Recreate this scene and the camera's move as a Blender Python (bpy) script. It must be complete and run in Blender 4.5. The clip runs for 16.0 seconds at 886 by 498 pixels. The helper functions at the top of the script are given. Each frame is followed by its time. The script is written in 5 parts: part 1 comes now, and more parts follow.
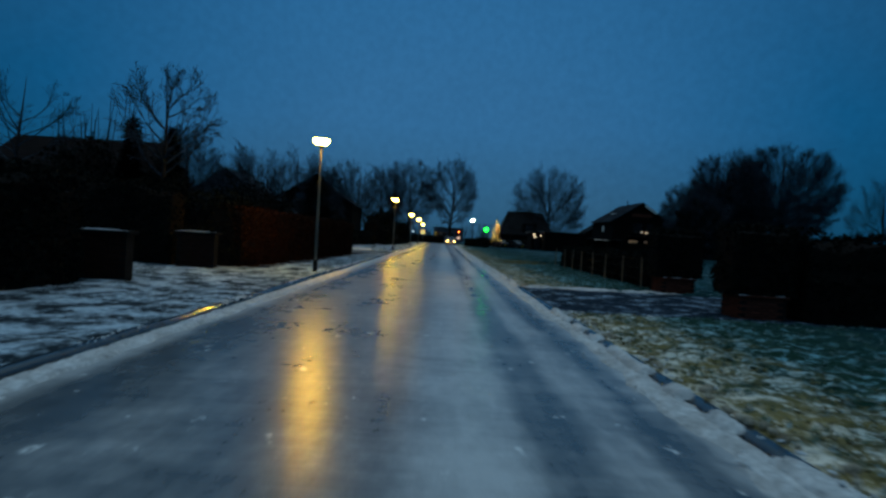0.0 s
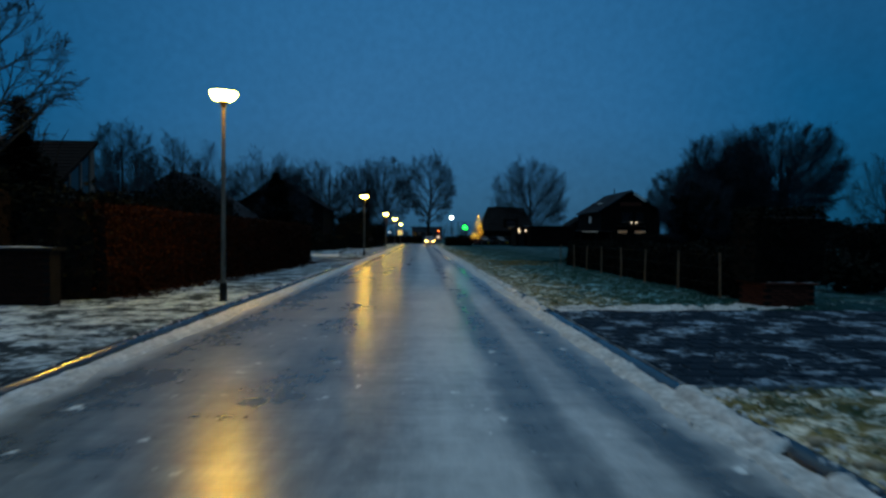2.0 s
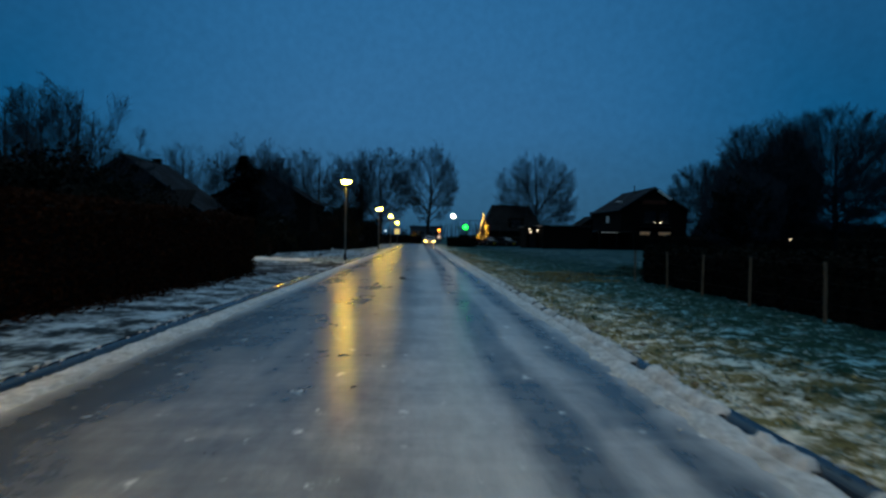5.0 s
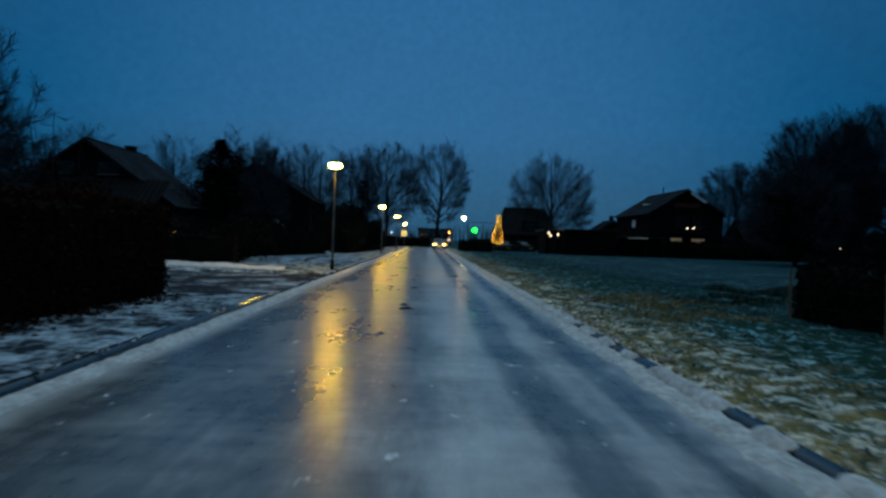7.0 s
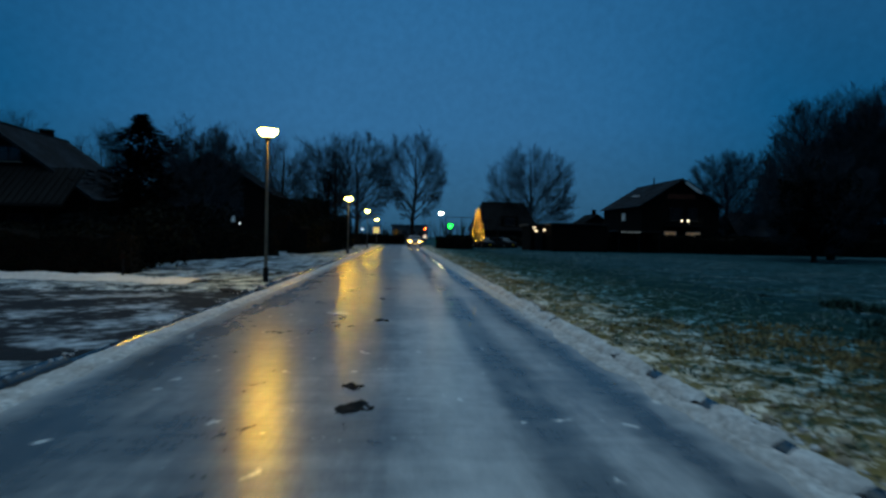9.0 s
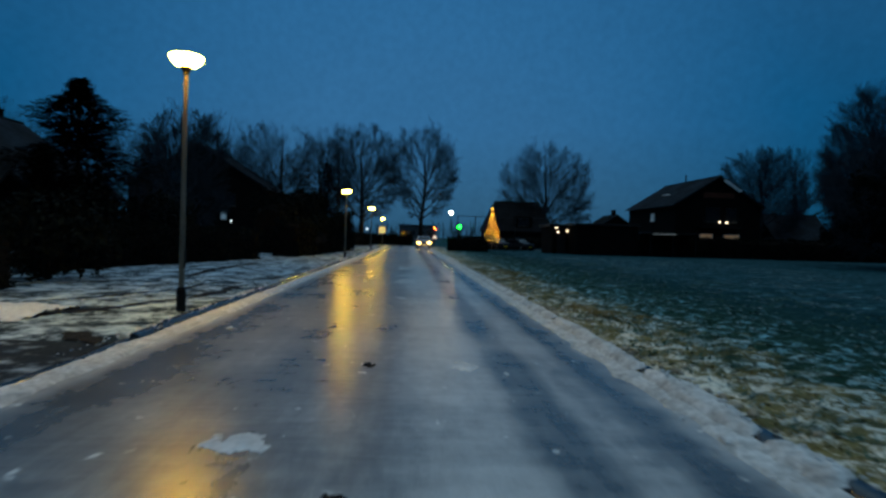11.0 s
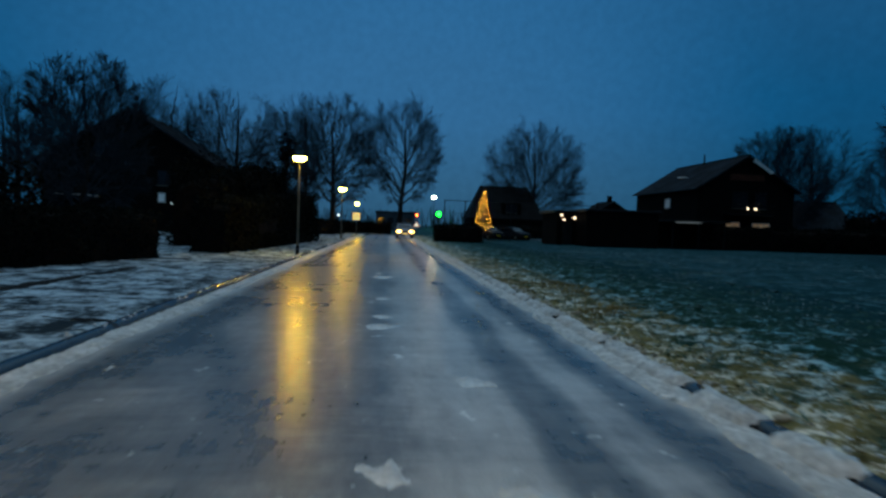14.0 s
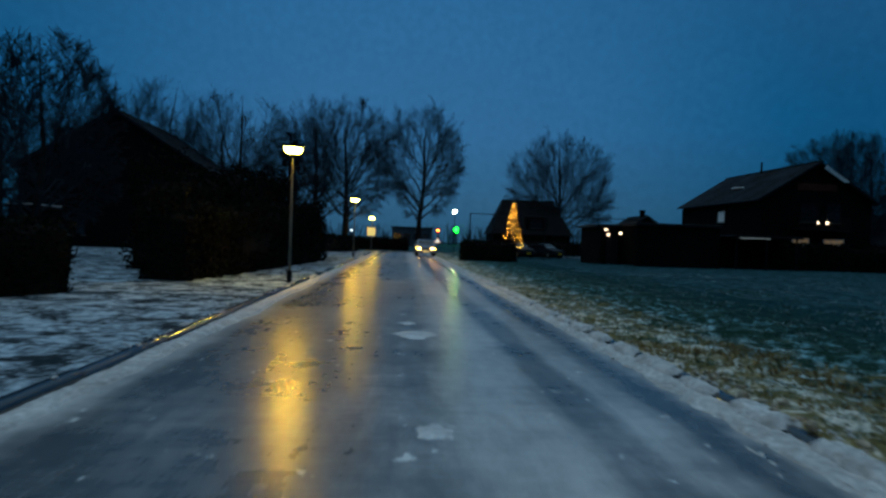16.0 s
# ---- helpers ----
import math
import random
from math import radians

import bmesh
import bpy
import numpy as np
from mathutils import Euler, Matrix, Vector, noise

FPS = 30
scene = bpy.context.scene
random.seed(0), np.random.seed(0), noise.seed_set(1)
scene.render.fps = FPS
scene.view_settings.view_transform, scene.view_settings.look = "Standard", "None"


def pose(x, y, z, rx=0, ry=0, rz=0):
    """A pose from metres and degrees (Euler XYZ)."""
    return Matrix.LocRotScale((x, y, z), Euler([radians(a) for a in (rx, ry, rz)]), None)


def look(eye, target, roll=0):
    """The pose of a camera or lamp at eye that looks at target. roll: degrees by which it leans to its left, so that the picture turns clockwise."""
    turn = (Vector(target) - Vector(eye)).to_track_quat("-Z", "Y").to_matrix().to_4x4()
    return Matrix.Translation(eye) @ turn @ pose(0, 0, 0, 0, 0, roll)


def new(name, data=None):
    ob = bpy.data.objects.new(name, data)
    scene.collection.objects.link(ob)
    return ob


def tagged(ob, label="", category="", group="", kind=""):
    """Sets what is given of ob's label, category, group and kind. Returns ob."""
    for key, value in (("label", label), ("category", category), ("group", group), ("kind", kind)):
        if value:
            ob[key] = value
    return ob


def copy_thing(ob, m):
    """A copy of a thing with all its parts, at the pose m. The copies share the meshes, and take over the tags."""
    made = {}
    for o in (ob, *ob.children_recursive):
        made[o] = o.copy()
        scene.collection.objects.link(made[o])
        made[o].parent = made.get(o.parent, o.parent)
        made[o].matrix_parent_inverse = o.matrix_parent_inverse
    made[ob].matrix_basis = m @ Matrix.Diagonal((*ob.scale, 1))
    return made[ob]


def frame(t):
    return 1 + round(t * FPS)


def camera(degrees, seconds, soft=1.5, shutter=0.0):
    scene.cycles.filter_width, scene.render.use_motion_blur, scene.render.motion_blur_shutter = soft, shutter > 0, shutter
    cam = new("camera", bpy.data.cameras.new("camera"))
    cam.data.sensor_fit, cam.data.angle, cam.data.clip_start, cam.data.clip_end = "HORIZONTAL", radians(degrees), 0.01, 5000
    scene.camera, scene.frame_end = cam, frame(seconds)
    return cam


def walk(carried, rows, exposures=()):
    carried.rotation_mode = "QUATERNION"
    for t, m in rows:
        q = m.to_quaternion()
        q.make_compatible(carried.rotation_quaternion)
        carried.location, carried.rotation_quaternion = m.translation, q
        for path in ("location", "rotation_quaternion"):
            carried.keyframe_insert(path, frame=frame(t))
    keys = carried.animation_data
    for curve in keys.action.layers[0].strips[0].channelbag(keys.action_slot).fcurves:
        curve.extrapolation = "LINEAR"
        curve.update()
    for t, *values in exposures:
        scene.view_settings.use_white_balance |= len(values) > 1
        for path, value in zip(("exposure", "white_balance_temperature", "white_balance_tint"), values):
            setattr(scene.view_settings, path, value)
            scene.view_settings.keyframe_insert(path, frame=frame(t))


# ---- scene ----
cam = camera(72.8, 16.0, soft=2.7, shutter=0.5)
PATH = [
    (0, (0.747, 2.289, 1.395), (0.7518, 4.289, 1.3556), 3.3),
    (0.5, (0.731, 3.887, 1.395), (0.6859, 5.886, 1.3595), 1.6),
    (1, (0.742, 5.599, 1.395), (0.7396, 7.598, 1.3402), 0.7),
    (1.5, (0.737, 7.280, 1.395), (0.8123, 9.278, 1.3347), 0.3),
    (2, (0.739, 8.993, 1.395), (0.8130, 10.991, 1.3558), 0.5),
    (2.5, (0.728, 10.678, 1.395), (0.7867, 12.677, 1.3647), 0.1),
    (3, (0.753, 12.319, 1.395), (0.8020, 14.318, 1.3731), 0.3),
    (3.5, (0.754, 13.973, 1.395), (0.8107, 15.972, 1.3726), 1.5),
    (4, (0.715, 15.621, 1.395), (0.7988, 17.619, 1.3583), 1.2),
    (6.5, (0.602, 24.923, 1.395), (0.6643, 26.922, 1.3541), 1.2),
    (7, (0.542, 26.761, 1.395), (0.5957, 28.760, 1.3644), 2.0),
    (7.5, (0.538, 28.495, 1.395), (0.5997, 30.494, 1.3594), 1.1),
    (8, (0.535, 30.212, 1.395), (0.6466, 32.209, 1.3776), 0.9),
    (8.5, (0.526, 31.937, 1.395), (0.6498, 33.933, 1.3603), 0.6),
    (9, (0.529, 33.715, 1.395), (0.6682, 35.710, 1.3557), 1.3),
    (9.5, (0.577, 35.459, 1.395), (0.7179, 37.453, 1.3478), 0.9),
    (10, (0.557, 37.186, 1.395), (0.6895, 39.181, 1.3590), 2.0),
    (12.5, (0.535, 45.373, 1.395), (0.6218, 47.370, 1.3450), 1.1),
    (13, (0.550, 47.224, 1.395), (0.6920, 49.218, 1.3342), 2.0),
    (13.5, (0.487, 48.942, 1.395), (0.6634, 50.933, 1.3195), 1.6),
    (14, (0.389, 50.576, 1.395), (0.5797, 52.565, 1.3187), 2.0),
    (14.5, (0.289, 52.238, 1.395), (0.4360, 54.232, 1.3419), 1.3),
    (15, (0.240, 53.981, 1.395), (0.3765, 55.976, 1.3502), 1.3),
    (15.5, (0.156, 55.684, 1.395), (0.2826, 57.680, 1.3605), 1.1),
    (16, (0.087, 57.329, 1.395), (0.2267, 59.324, 1.3702), 2.0),
]
walk(cam, [(t, look(eye, target, roll)) for t, eye, target, roll in PATH])

# ---- dusk sky ----
world = bpy.data.worlds.new("dusk_sky")
scene.world = world
world.use_nodes = True
wn, wl = world.node_tree.nodes, world.node_tree.links
wn.clear()
w_out, w_bg = wn.new("ShaderNodeOutputWorld"), wn.new("ShaderNodeBackground")
w_tc, w_sep, w_ramp = wn.new("ShaderNodeTexCoord"), wn.new("ShaderNodeSeparateXYZ"), wn.new("ShaderNodeValToRGB")
w_noise, w_mix = wn.new("ShaderNodeTexNoise"), wn.new("ShaderNodeMix")
w_mix.data_type, w_mix.blend_type = "RGBA", "MULTIPLY"
w_noise.inputs["Scale"].default_value, w_noise.inputs["Detail"].default_value, w_noise.inputs["Roughness"].default_value = 2.2, 9, 0.66
SKY = [(0.0, (0.016, 0.062, 0.118)), (0.06, (0.021, 0.082, 0.160)), (0.18, (0.023, 0.106, 0.232)),
       (0.42, (0.022, 0.115, 0.262)), (0.66, (0.17, 0.34, 0.49)), (1.0, (0.51, 0.75, 0.95))]
w_ramp.color_ramp.elements[0].position, w_ramp.color_ramp.elements[1].position = SKY[0][0], SKY[-1][0]
w_ramp.color_ramp.elements[0].color, w_ramp.color_ramp.elements[1].color = (*SKY[0][1], 1), (*SKY[-1][1], 1)
for p, c in SKY[1:-1]:
    w_ramp.color_ramp.elements.new(p).color = (*c, 1)
w_cr = wn.new("ShaderNodeMapRange")
w_cr.inputs["To Min"].default_value, w_cr.inputs["To Max"].default_value = 0.88, 1.12
wl.new(w_tc.outputs["Generated"], w_sep.inputs[0])
wl.new(w_sep.outputs["Z"], w_ramp.inputs[0])
wl.new(w_tc.outputs["Generated"], w_noise.inputs["Vector"])
wl.new(w_noise.outputs[0], w_cr.inputs[0])
w_glow = wn.new("ShaderNodeMapRange")
for k, v in (("From Min", 0.78), ("From Max", 1.0), ("To Min", 0.84), ("To Max", 1.36)):
    w_glow.inputs[k].default_value = v
w_mul = wn.new("ShaderNodeMath")
w_mul.operation = "MULTIPLY"
wl.new(w_sep.outputs["Y"], w_glow.inputs[0])
w_fine, w_fr, w_two = wn.new("ShaderNodeTexNoise"), wn.new("ShaderNodeMapRange"), wn.new("ShaderNodeMath")
w_fine.inputs["Scale"].default_value, w_fine.inputs["Detail"].default_value = 85.0, 2
w_fr.inputs["To Min"].default_value, w_fr.inputs["To Max"].default_value = 0.88, 1.12
w_two.operation = "MULTIPLY"
wl.new(w_tc.outputs["Generated"], w_fine.inputs["Vector"])
wl.new(w_fine.outputs[0], w_fr.inputs[0])
wl.new(w_cr.outputs[0], w_two.inputs[0])
wl.new(w_fr.outputs[0], w_two.inputs[1])
wl.new(w_two.outputs[0], w_mul.inputs[0])
wl.new(w_glow.outputs[0], w_mul.inputs[1])
w_side, w_fade = wn.new("ShaderNodeMix"), wn.new("ShaderNodeMapRange")
w_side.data_type, w_side.blend_type = "RGBA", "MULTIPLY"
w_side.inputs[7].default_value = (0.24, 0.86, 0.97, 1)
for k, v in (("From Min", 0.965), ("From Max", 0.82), ("To Min", 0.0), ("To Max", 1.0)):
    w_fade.inputs[k].default_value = v
wl.new(w_sep.outputs["Y"], w_fade.inputs[0])
w_low, w_both = wn.new("ShaderNodeMapRange"), wn.new("ShaderNodeMath")
for k, v in (("From Min", 0.20), ("From Max", 0.52), ("To Min", 1.0), ("To Max", 0.0)):
    w_low.inputs[k].default_value = v
w_both.operation = "MULTIPLY"
wl.new(w_sep.outputs["Z"], w_low.inputs[0])
wl.new(w_fade.outputs[0], w_both.inputs[0])
wl.new(w_low.outputs[0], w_both.inputs[1])
wl.new(w_both.outputs[0], w_side.inputs["Factor"])
wl.new(w_ramp.outputs[0], w_side.inputs[6])
w_mix.inputs["Factor"].default_value = 1.0
wl.new(w_side.outputs[2], w_mix.inputs[6])
wl.new(w_mul.outputs[0], w_mix.inputs[7])
wl.new(w_mix.outputs[2], w_bg.inputs[0])
w_bg.inputs[1].default_value = 1.0
wl.new(w_bg.outputs[0], w_out.inputs[0])


# ---- materials ----
def nodes_of(name):
    m = bpy.data.materials.new(name)
    m.use_nodes = True
    n, l = m.node_tree.nodes, m.node_tree.links
    return m, n, l, n["Principled BSDF"]


def coords(n, l, scale=(1, 1, 1), source="Object"):
    tc, mp = n.new("ShaderNodeTexCoord"), n.new("ShaderNodeMapping")
    mp.inputs["Scale"].default_value = scale
    l.new(tc.outputs[source], mp.inputs[0])
    return mp.outputs[0]


def noise_node(n, l, vec, scale, detail=4.0, rough=0.55):
    t = n.new("ShaderNodeTexNoise")
    t.inputs["Scale"].default_value, t.inputs["Detail"].default_value, t.inputs["Roughness"].default_value = scale, detail, rough
    l.new(vec, t.inputs["Vector"])
    return t.outputs[0]


def ramp_node(n, l, fac, stops, ease="LINEAR"):
    r = n.new("ShaderNodeValToRGB")
    e = r.color_ramp.elements
    e[0].position, e[1].position = stops[0][0], stops[-1][0]
    e[0].color, e[1].color = (*stops[0][1], 1), (*stops[-1][1], 1)
    for p, c in stops[1:-1]:
        e.new(p).color = (*c, 1)
    l.new(fac, r.inputs[0])
    r.color_ramp.interpolation = ease
    return r.outputs[0]


def span(n, l, fac, a, b, lo=0.0, hi=1.0):
    r = n.new("ShaderNodeMapRange")
    for k, v in (("From Min", a), ("From Max", b), ("To Min", lo), ("To Max", hi)):
        r.inputs[k].default_value = v
    l.new(fac, r.inputs[0])
    return r.outputs[0]


def mixed(n, l, fac, a, b, blend="MIX"):
    m = n.new("ShaderNodeMix")
    m.data_type, m.blend_type = "RGBA", blend
    for sock, v in ((0, fac), (6, a), (7, b)):
        if isinstance(v, (int, float)):
            m.inputs[sock].default_value = v
        elif isinstance(v, tuple):
            m.inputs[sock].default_value = (*v, 1)
        else:
            l.new(v, m.inputs[sock])
    return m.outputs[2]


def bumped(n, l, bsdf, height, strength=0.4, distance=0.02):
    b = n.new("ShaderNodeBump")
    b.inputs["Strength"].default_value, b.inputs["Distance"].default_value = strength, distance
    l.new(height, b.inputs["Height"])
    l.new(b.outputs[0], bsdf.inputs["Normal"])


def plain(name, dark, light, scale=6.0, rough=0.7, bump=0.3, metal=0.0, vary=0.0, stretch=(1, 1, 1), spec=0.06):
    """A surface with a coarse stain and a fine grain between two colours."""
    m, n, l, s = nodes_of(name)
    v = coords(n, l, stretch)
    fine, coarse = noise_node(n, l, v, scale * 5, 5), noise_node(n, l, v, scale * 0.4, 3)
    c1 = ramp_node(n, l, coarse, [(0.3, dark), (0.7, light)])
    c = mixed(n, l, span(n, l, fine, 0.3, 0.7, 0.0, 0.5), c1, tuple(x * 0.55 for x in dark))
    if vary:
        oi = n.new("ShaderNodeObjectInfo")
        k = span(n, l, oi.outputs["Random"], 0, 1, 1 - vary, 1 + vary)
        c = mixed(n, l, 1.0, c, k, "MULTIPLY")
    l.new(c, s.inputs["Base Color"])
    l.new(span(n, l, fine, 0.2, 0.8, rough * 0.85, min(1, rough * 1.15)), s.inputs["Roughness"])
    s.inputs["Metallic"].default_value = metal
    s.inputs["Specular IOR Level"].default_value = spec
    bumped(n, l, s, fine, bump, 0.01)
    return m


def leafy(name, dark, light, trans=0.0):
    m, n, l, s = nodes_of(name)
    g = n.new("ShaderNodeNewGeometry")
    c = ramp_node(n, l, g.outputs["Random Per Island"], [(0.0, dark), (0.75, light), (1.0, tuple(min(1, x * 1.5) for x in light))])
    v = coords(n, l)
    c = mixed(n, l, span(n, l, noise_node(n, l, v, 1.3), 0.35, 0.7, 0.0, 0.6), c, dark)
    l.new(c, s.inputs["Base Color"])
    s.inputs["Roughness"].default_value = 0.75
    s.inputs["Specular IOR Level"].default_value = 0.04
    return m


def glowing(name, colour, strength, sampled=True):
    m, n, l, s = nodes_of(name)
    s.inputs["Base Color"].default_value = (*[min(0.8, c) for c in colour], 1)
    s.inputs["Emission Color"].default_value = (*colour, 1)
    s.inputs["Emission Strength"].default_value = strength
    if not sampled:
        m.cycles.emission_sampling = "NONE"
    return m


def icy_road(name):
    """Asphalt under thin ice: wet dark wheel tracks, grey frost rubbed into blotches between them, its colour warmed
    for headlight light.
    """
    m, n, l, s = nodes_of(name)

    def weigh(*pairs):
        total = None
        for sock, k in pairs:
            a = n.new("ShaderNodeMath")
            a.operation = "MULTIPLY_ADD"
            l.new(sock, a.inputs[0])
            a.inputs[1].default_value = k
            if total is None:
                a.inputs[2].default_value = 0.0
            else:
                l.new(total, a.inputs[2])
            total = a.outputs[0]
        return total

    drift = noise_node(n, l, coords(n, l, (0.5, 0.16, 1)), 1.0, 3)
    lanes = noise_node(n, l, coords(n, l, (0.85, 0.05, 1)), 1.0, 3)
    patch = noise_node(n, l, coords(n, l, (1.3, 0.55, 1)), 1.0, 2, 0.45)
    blot = noise_node(n, l, coords(n, l, (4.6, 2.2, 1)), 1.0, 2, 0.45)
    across = noise_node(n, l, coords(n, l, (0.12, 0.8, 1)), 1.0, 3)
    streak = noise_node(n, l, coords(n, l, (6.0, 0.5, 1)), 1.0, 4, 0.6)
    mottle = noise_node(n, l, coords(n, l, (8.5, 3.4, 1)), 1.0, 4, 0.6)
    skid = noise_node(n, l, coords(n, l, (1.6, 5.5, 1)), 1.0, 3, 0.6)
    fine = noise_node(n, l, coords(n, l), 90.0, 3)
    sep = n.new("ShaderNodeSeparateXYZ")
    l.new(coords(n, l), sep.inputs[0])
    bend = weigh((drift, 0.5), (sep.outputs["X"], 1.0))
    tracks = [(-2.75, 0.0), (-2.3, 0.05), (-1.85, 0.1), (-1.5, 0.3), (-1.0, 0.36), (-0.6, 0.28), (-0.1, 0.42), (0.4, 0.4), (0.7, 0.8), (1.0, 1.0), (1.3, 0.9),
              (1.5, 0.28), (1.76, 0.26), (1.96, 0.75), (2.2, 0.66), (2.42, 0.1), (3.05, 0.05)]
    worn = ramp_node(n, l, span(n, l, bend, -2.5, 3.3), [((x + 2.75) / 5.8, (k,) * 3) for x, k in tracks])
    total = weigh((worn, 1.25), (lanes, 0.6), (drift, 0.5), (patch, 0.95), (blot, 0.4), (across, 0.9), (streak, 0.5), (mottle, 0.75), (skid, 0.6))
    rim = weigh((blot, 0.25), (sep.outputs["X"], 1.0))
    right_rim, left_rim = span(n, l, rim, 2.62, 2.92), span(n, l, rim, -2.03, -2.32)
    total = weigh((right_rim, 0.85), (left_rim, 0.85), (total, 1.0))
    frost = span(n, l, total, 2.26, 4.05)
    # Frost stops are raised and warmed to stand in for headlight light.
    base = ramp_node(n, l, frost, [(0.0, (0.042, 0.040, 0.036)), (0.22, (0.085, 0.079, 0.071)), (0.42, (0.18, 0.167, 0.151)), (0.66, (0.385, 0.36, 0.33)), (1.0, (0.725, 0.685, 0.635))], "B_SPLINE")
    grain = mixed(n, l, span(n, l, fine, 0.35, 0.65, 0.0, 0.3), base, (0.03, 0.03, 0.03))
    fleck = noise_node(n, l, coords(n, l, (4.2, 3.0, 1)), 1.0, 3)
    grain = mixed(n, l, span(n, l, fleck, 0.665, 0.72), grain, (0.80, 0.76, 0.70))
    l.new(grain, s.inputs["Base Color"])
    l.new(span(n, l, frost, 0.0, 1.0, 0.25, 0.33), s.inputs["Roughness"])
    s.inputs["IOR"].default_value = 1.70
    ripple = noise_node(n, l, coords(n, l, (2.6, 15.0, 1)), 1.0, 1, 0.5)
    relief = weigh((noise_node(n, l, coords(n, l), 7.0, 2, 0.5), 0.5), (blot, 0.8), (ripple, 3.4))
    bumped(n, l, s, relief, 0.11, 0.01)
    return m


def patchy_snow(name, under_dark, under_light, cover=0.5, soft=0.12, size=1.2, headlit_straw=None, thin=0.0, white=((0.62, 0.66, 0.72), (0.82, 0.84, 0.87)), world_wide=False):
    """Thin snow broken by the ground beneath it; world_wide lays it over many pieces at once."""
    m, n, l, s = nodes_of(name)
    v = n.new("ShaderNodeNewGeometry").outputs["Position"] if world_wide else coords(n, l)
    big, mid, fine = noise_node(n, l, v, size, 5, 0.62), noise_node(n, l, v, size * 6, 4), noise_node(n, l, v, 60.0, 3)
    a = n.new("ShaderNodeMath")
    a.operation = "MULTIPLY_ADD"
    l.new(mid, a.inputs[0])
    a.inputs[1].default_value = 0.45
    l.new(big, a.inputs[2])
    amount = a.outputs[0]
    # thin paints headlight falloff: less snow colour away from the kerb.
    if thin:
        where, less = n.new("ShaderNodeSeparateXYZ"), n.new("ShaderNodeMath")
        l.new(v, where.inputs[0])
        less.operation = "SUBTRACT"
        l.new(amount, less.inputs[0])
        l.new(span(n, l, where.outputs["X"], 4.0, 8.5, 0.0, thin), less.inputs[1])
        amount = less.outputs[0]
    mask = span(n, l, amount, 1.22 - cover - soft, 1.22 - cover + soft)
    under = ramp_node(n, l, fine, [(0.3, under_dark), (0.7, under_light)])
    # Warm straw near the kerb: dead grass colour that also carries headlight glow.
    if headlit_straw:
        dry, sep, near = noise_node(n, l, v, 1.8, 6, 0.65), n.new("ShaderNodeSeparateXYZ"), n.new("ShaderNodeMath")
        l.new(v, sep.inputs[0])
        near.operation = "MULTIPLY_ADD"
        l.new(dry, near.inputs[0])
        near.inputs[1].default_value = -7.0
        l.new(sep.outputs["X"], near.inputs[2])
        under = mixed(n, l, span(n, l, near.outputs[0], -0.6, 1.5, 0.8, 0.0), under, headlit_straw)
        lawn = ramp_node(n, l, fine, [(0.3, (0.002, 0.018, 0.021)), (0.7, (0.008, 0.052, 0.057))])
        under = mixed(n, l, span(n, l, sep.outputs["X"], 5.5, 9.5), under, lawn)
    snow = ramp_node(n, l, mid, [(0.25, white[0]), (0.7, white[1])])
    if headlit_straw:
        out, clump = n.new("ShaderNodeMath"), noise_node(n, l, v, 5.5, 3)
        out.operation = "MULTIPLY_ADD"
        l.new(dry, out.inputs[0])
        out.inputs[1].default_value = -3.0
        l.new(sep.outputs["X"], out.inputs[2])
        # Bright warm frost turns dim teal outward, painting how far headlights reach.
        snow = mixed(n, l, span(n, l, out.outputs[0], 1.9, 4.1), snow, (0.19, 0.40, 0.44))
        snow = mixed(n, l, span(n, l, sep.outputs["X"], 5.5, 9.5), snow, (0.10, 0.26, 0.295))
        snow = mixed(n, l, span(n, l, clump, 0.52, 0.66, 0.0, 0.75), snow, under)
    l.new(mixed(n, l, mask, under, snow), s.inputs["Base Color"])
    l.new(span(n, l, mask, 0, 1, 0.85, 0.6), s.inputs["Roughness"])
    s.inputs["Specular IOR Level"].default_value = 0.05
    bumped(n, l, s, a.outputs[0], 0.8, 0.05)
    return m


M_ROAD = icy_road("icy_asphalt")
M_SIDE = patchy_snow("icy_side_road_paving", (0.010, 0.014, 0.018), (0.028, 0.034, 0.040), 0.40, 0.10, 0.7, white=((0.27, 0.33, 0.37), (0.50, 0.57, 0.62)))
M_VERGE = patchy_snow("snowy_verge", (0.008, 0.015, 0.020), (0.022, 0.036, 0.044), 0.48, 0.10, 1.6, white=((0.25, 0.33, 0.38), (0.50, 0.60, 0.66)))
M_FIELD = patchy_snow("frosty_field_grass", (0.002, 0.018, 0.021), (0.008, 0.052, 0.057), 0.34, 0.12, 2.2, white=((0.055, 0.19, 0.22), (0.15, 0.33, 0.37)))
# Cream frost and straw here hold headlight light in the base colour.
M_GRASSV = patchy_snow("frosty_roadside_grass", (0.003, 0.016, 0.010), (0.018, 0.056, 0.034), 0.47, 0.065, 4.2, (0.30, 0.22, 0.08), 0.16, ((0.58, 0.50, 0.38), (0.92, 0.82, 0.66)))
M_SNOW = plain("rubbed_snow", (0.55, 0.54, 0.53), (0.82, 0.81, 0.79), 3.0, 0.65, 0.8)
# Warm white and brownish ground colour hold headlight light on the gutter snow.
M_GUTTER = patchy_snow("headlit_gutter_snow", (0.13, 0.115, 0.10), (0.30, 0.27, 0.24), 0.64, 0.3, 3.0, white=((0.47, 0.46, 0.44), (0.76, 0.74, 0.71)))
M_CAPSNOW = plain("thin_grey_snow", (0.16, 0.18, 0.20), (0.42, 0.45, 0.48), 9.0, 0.7, 0.6)
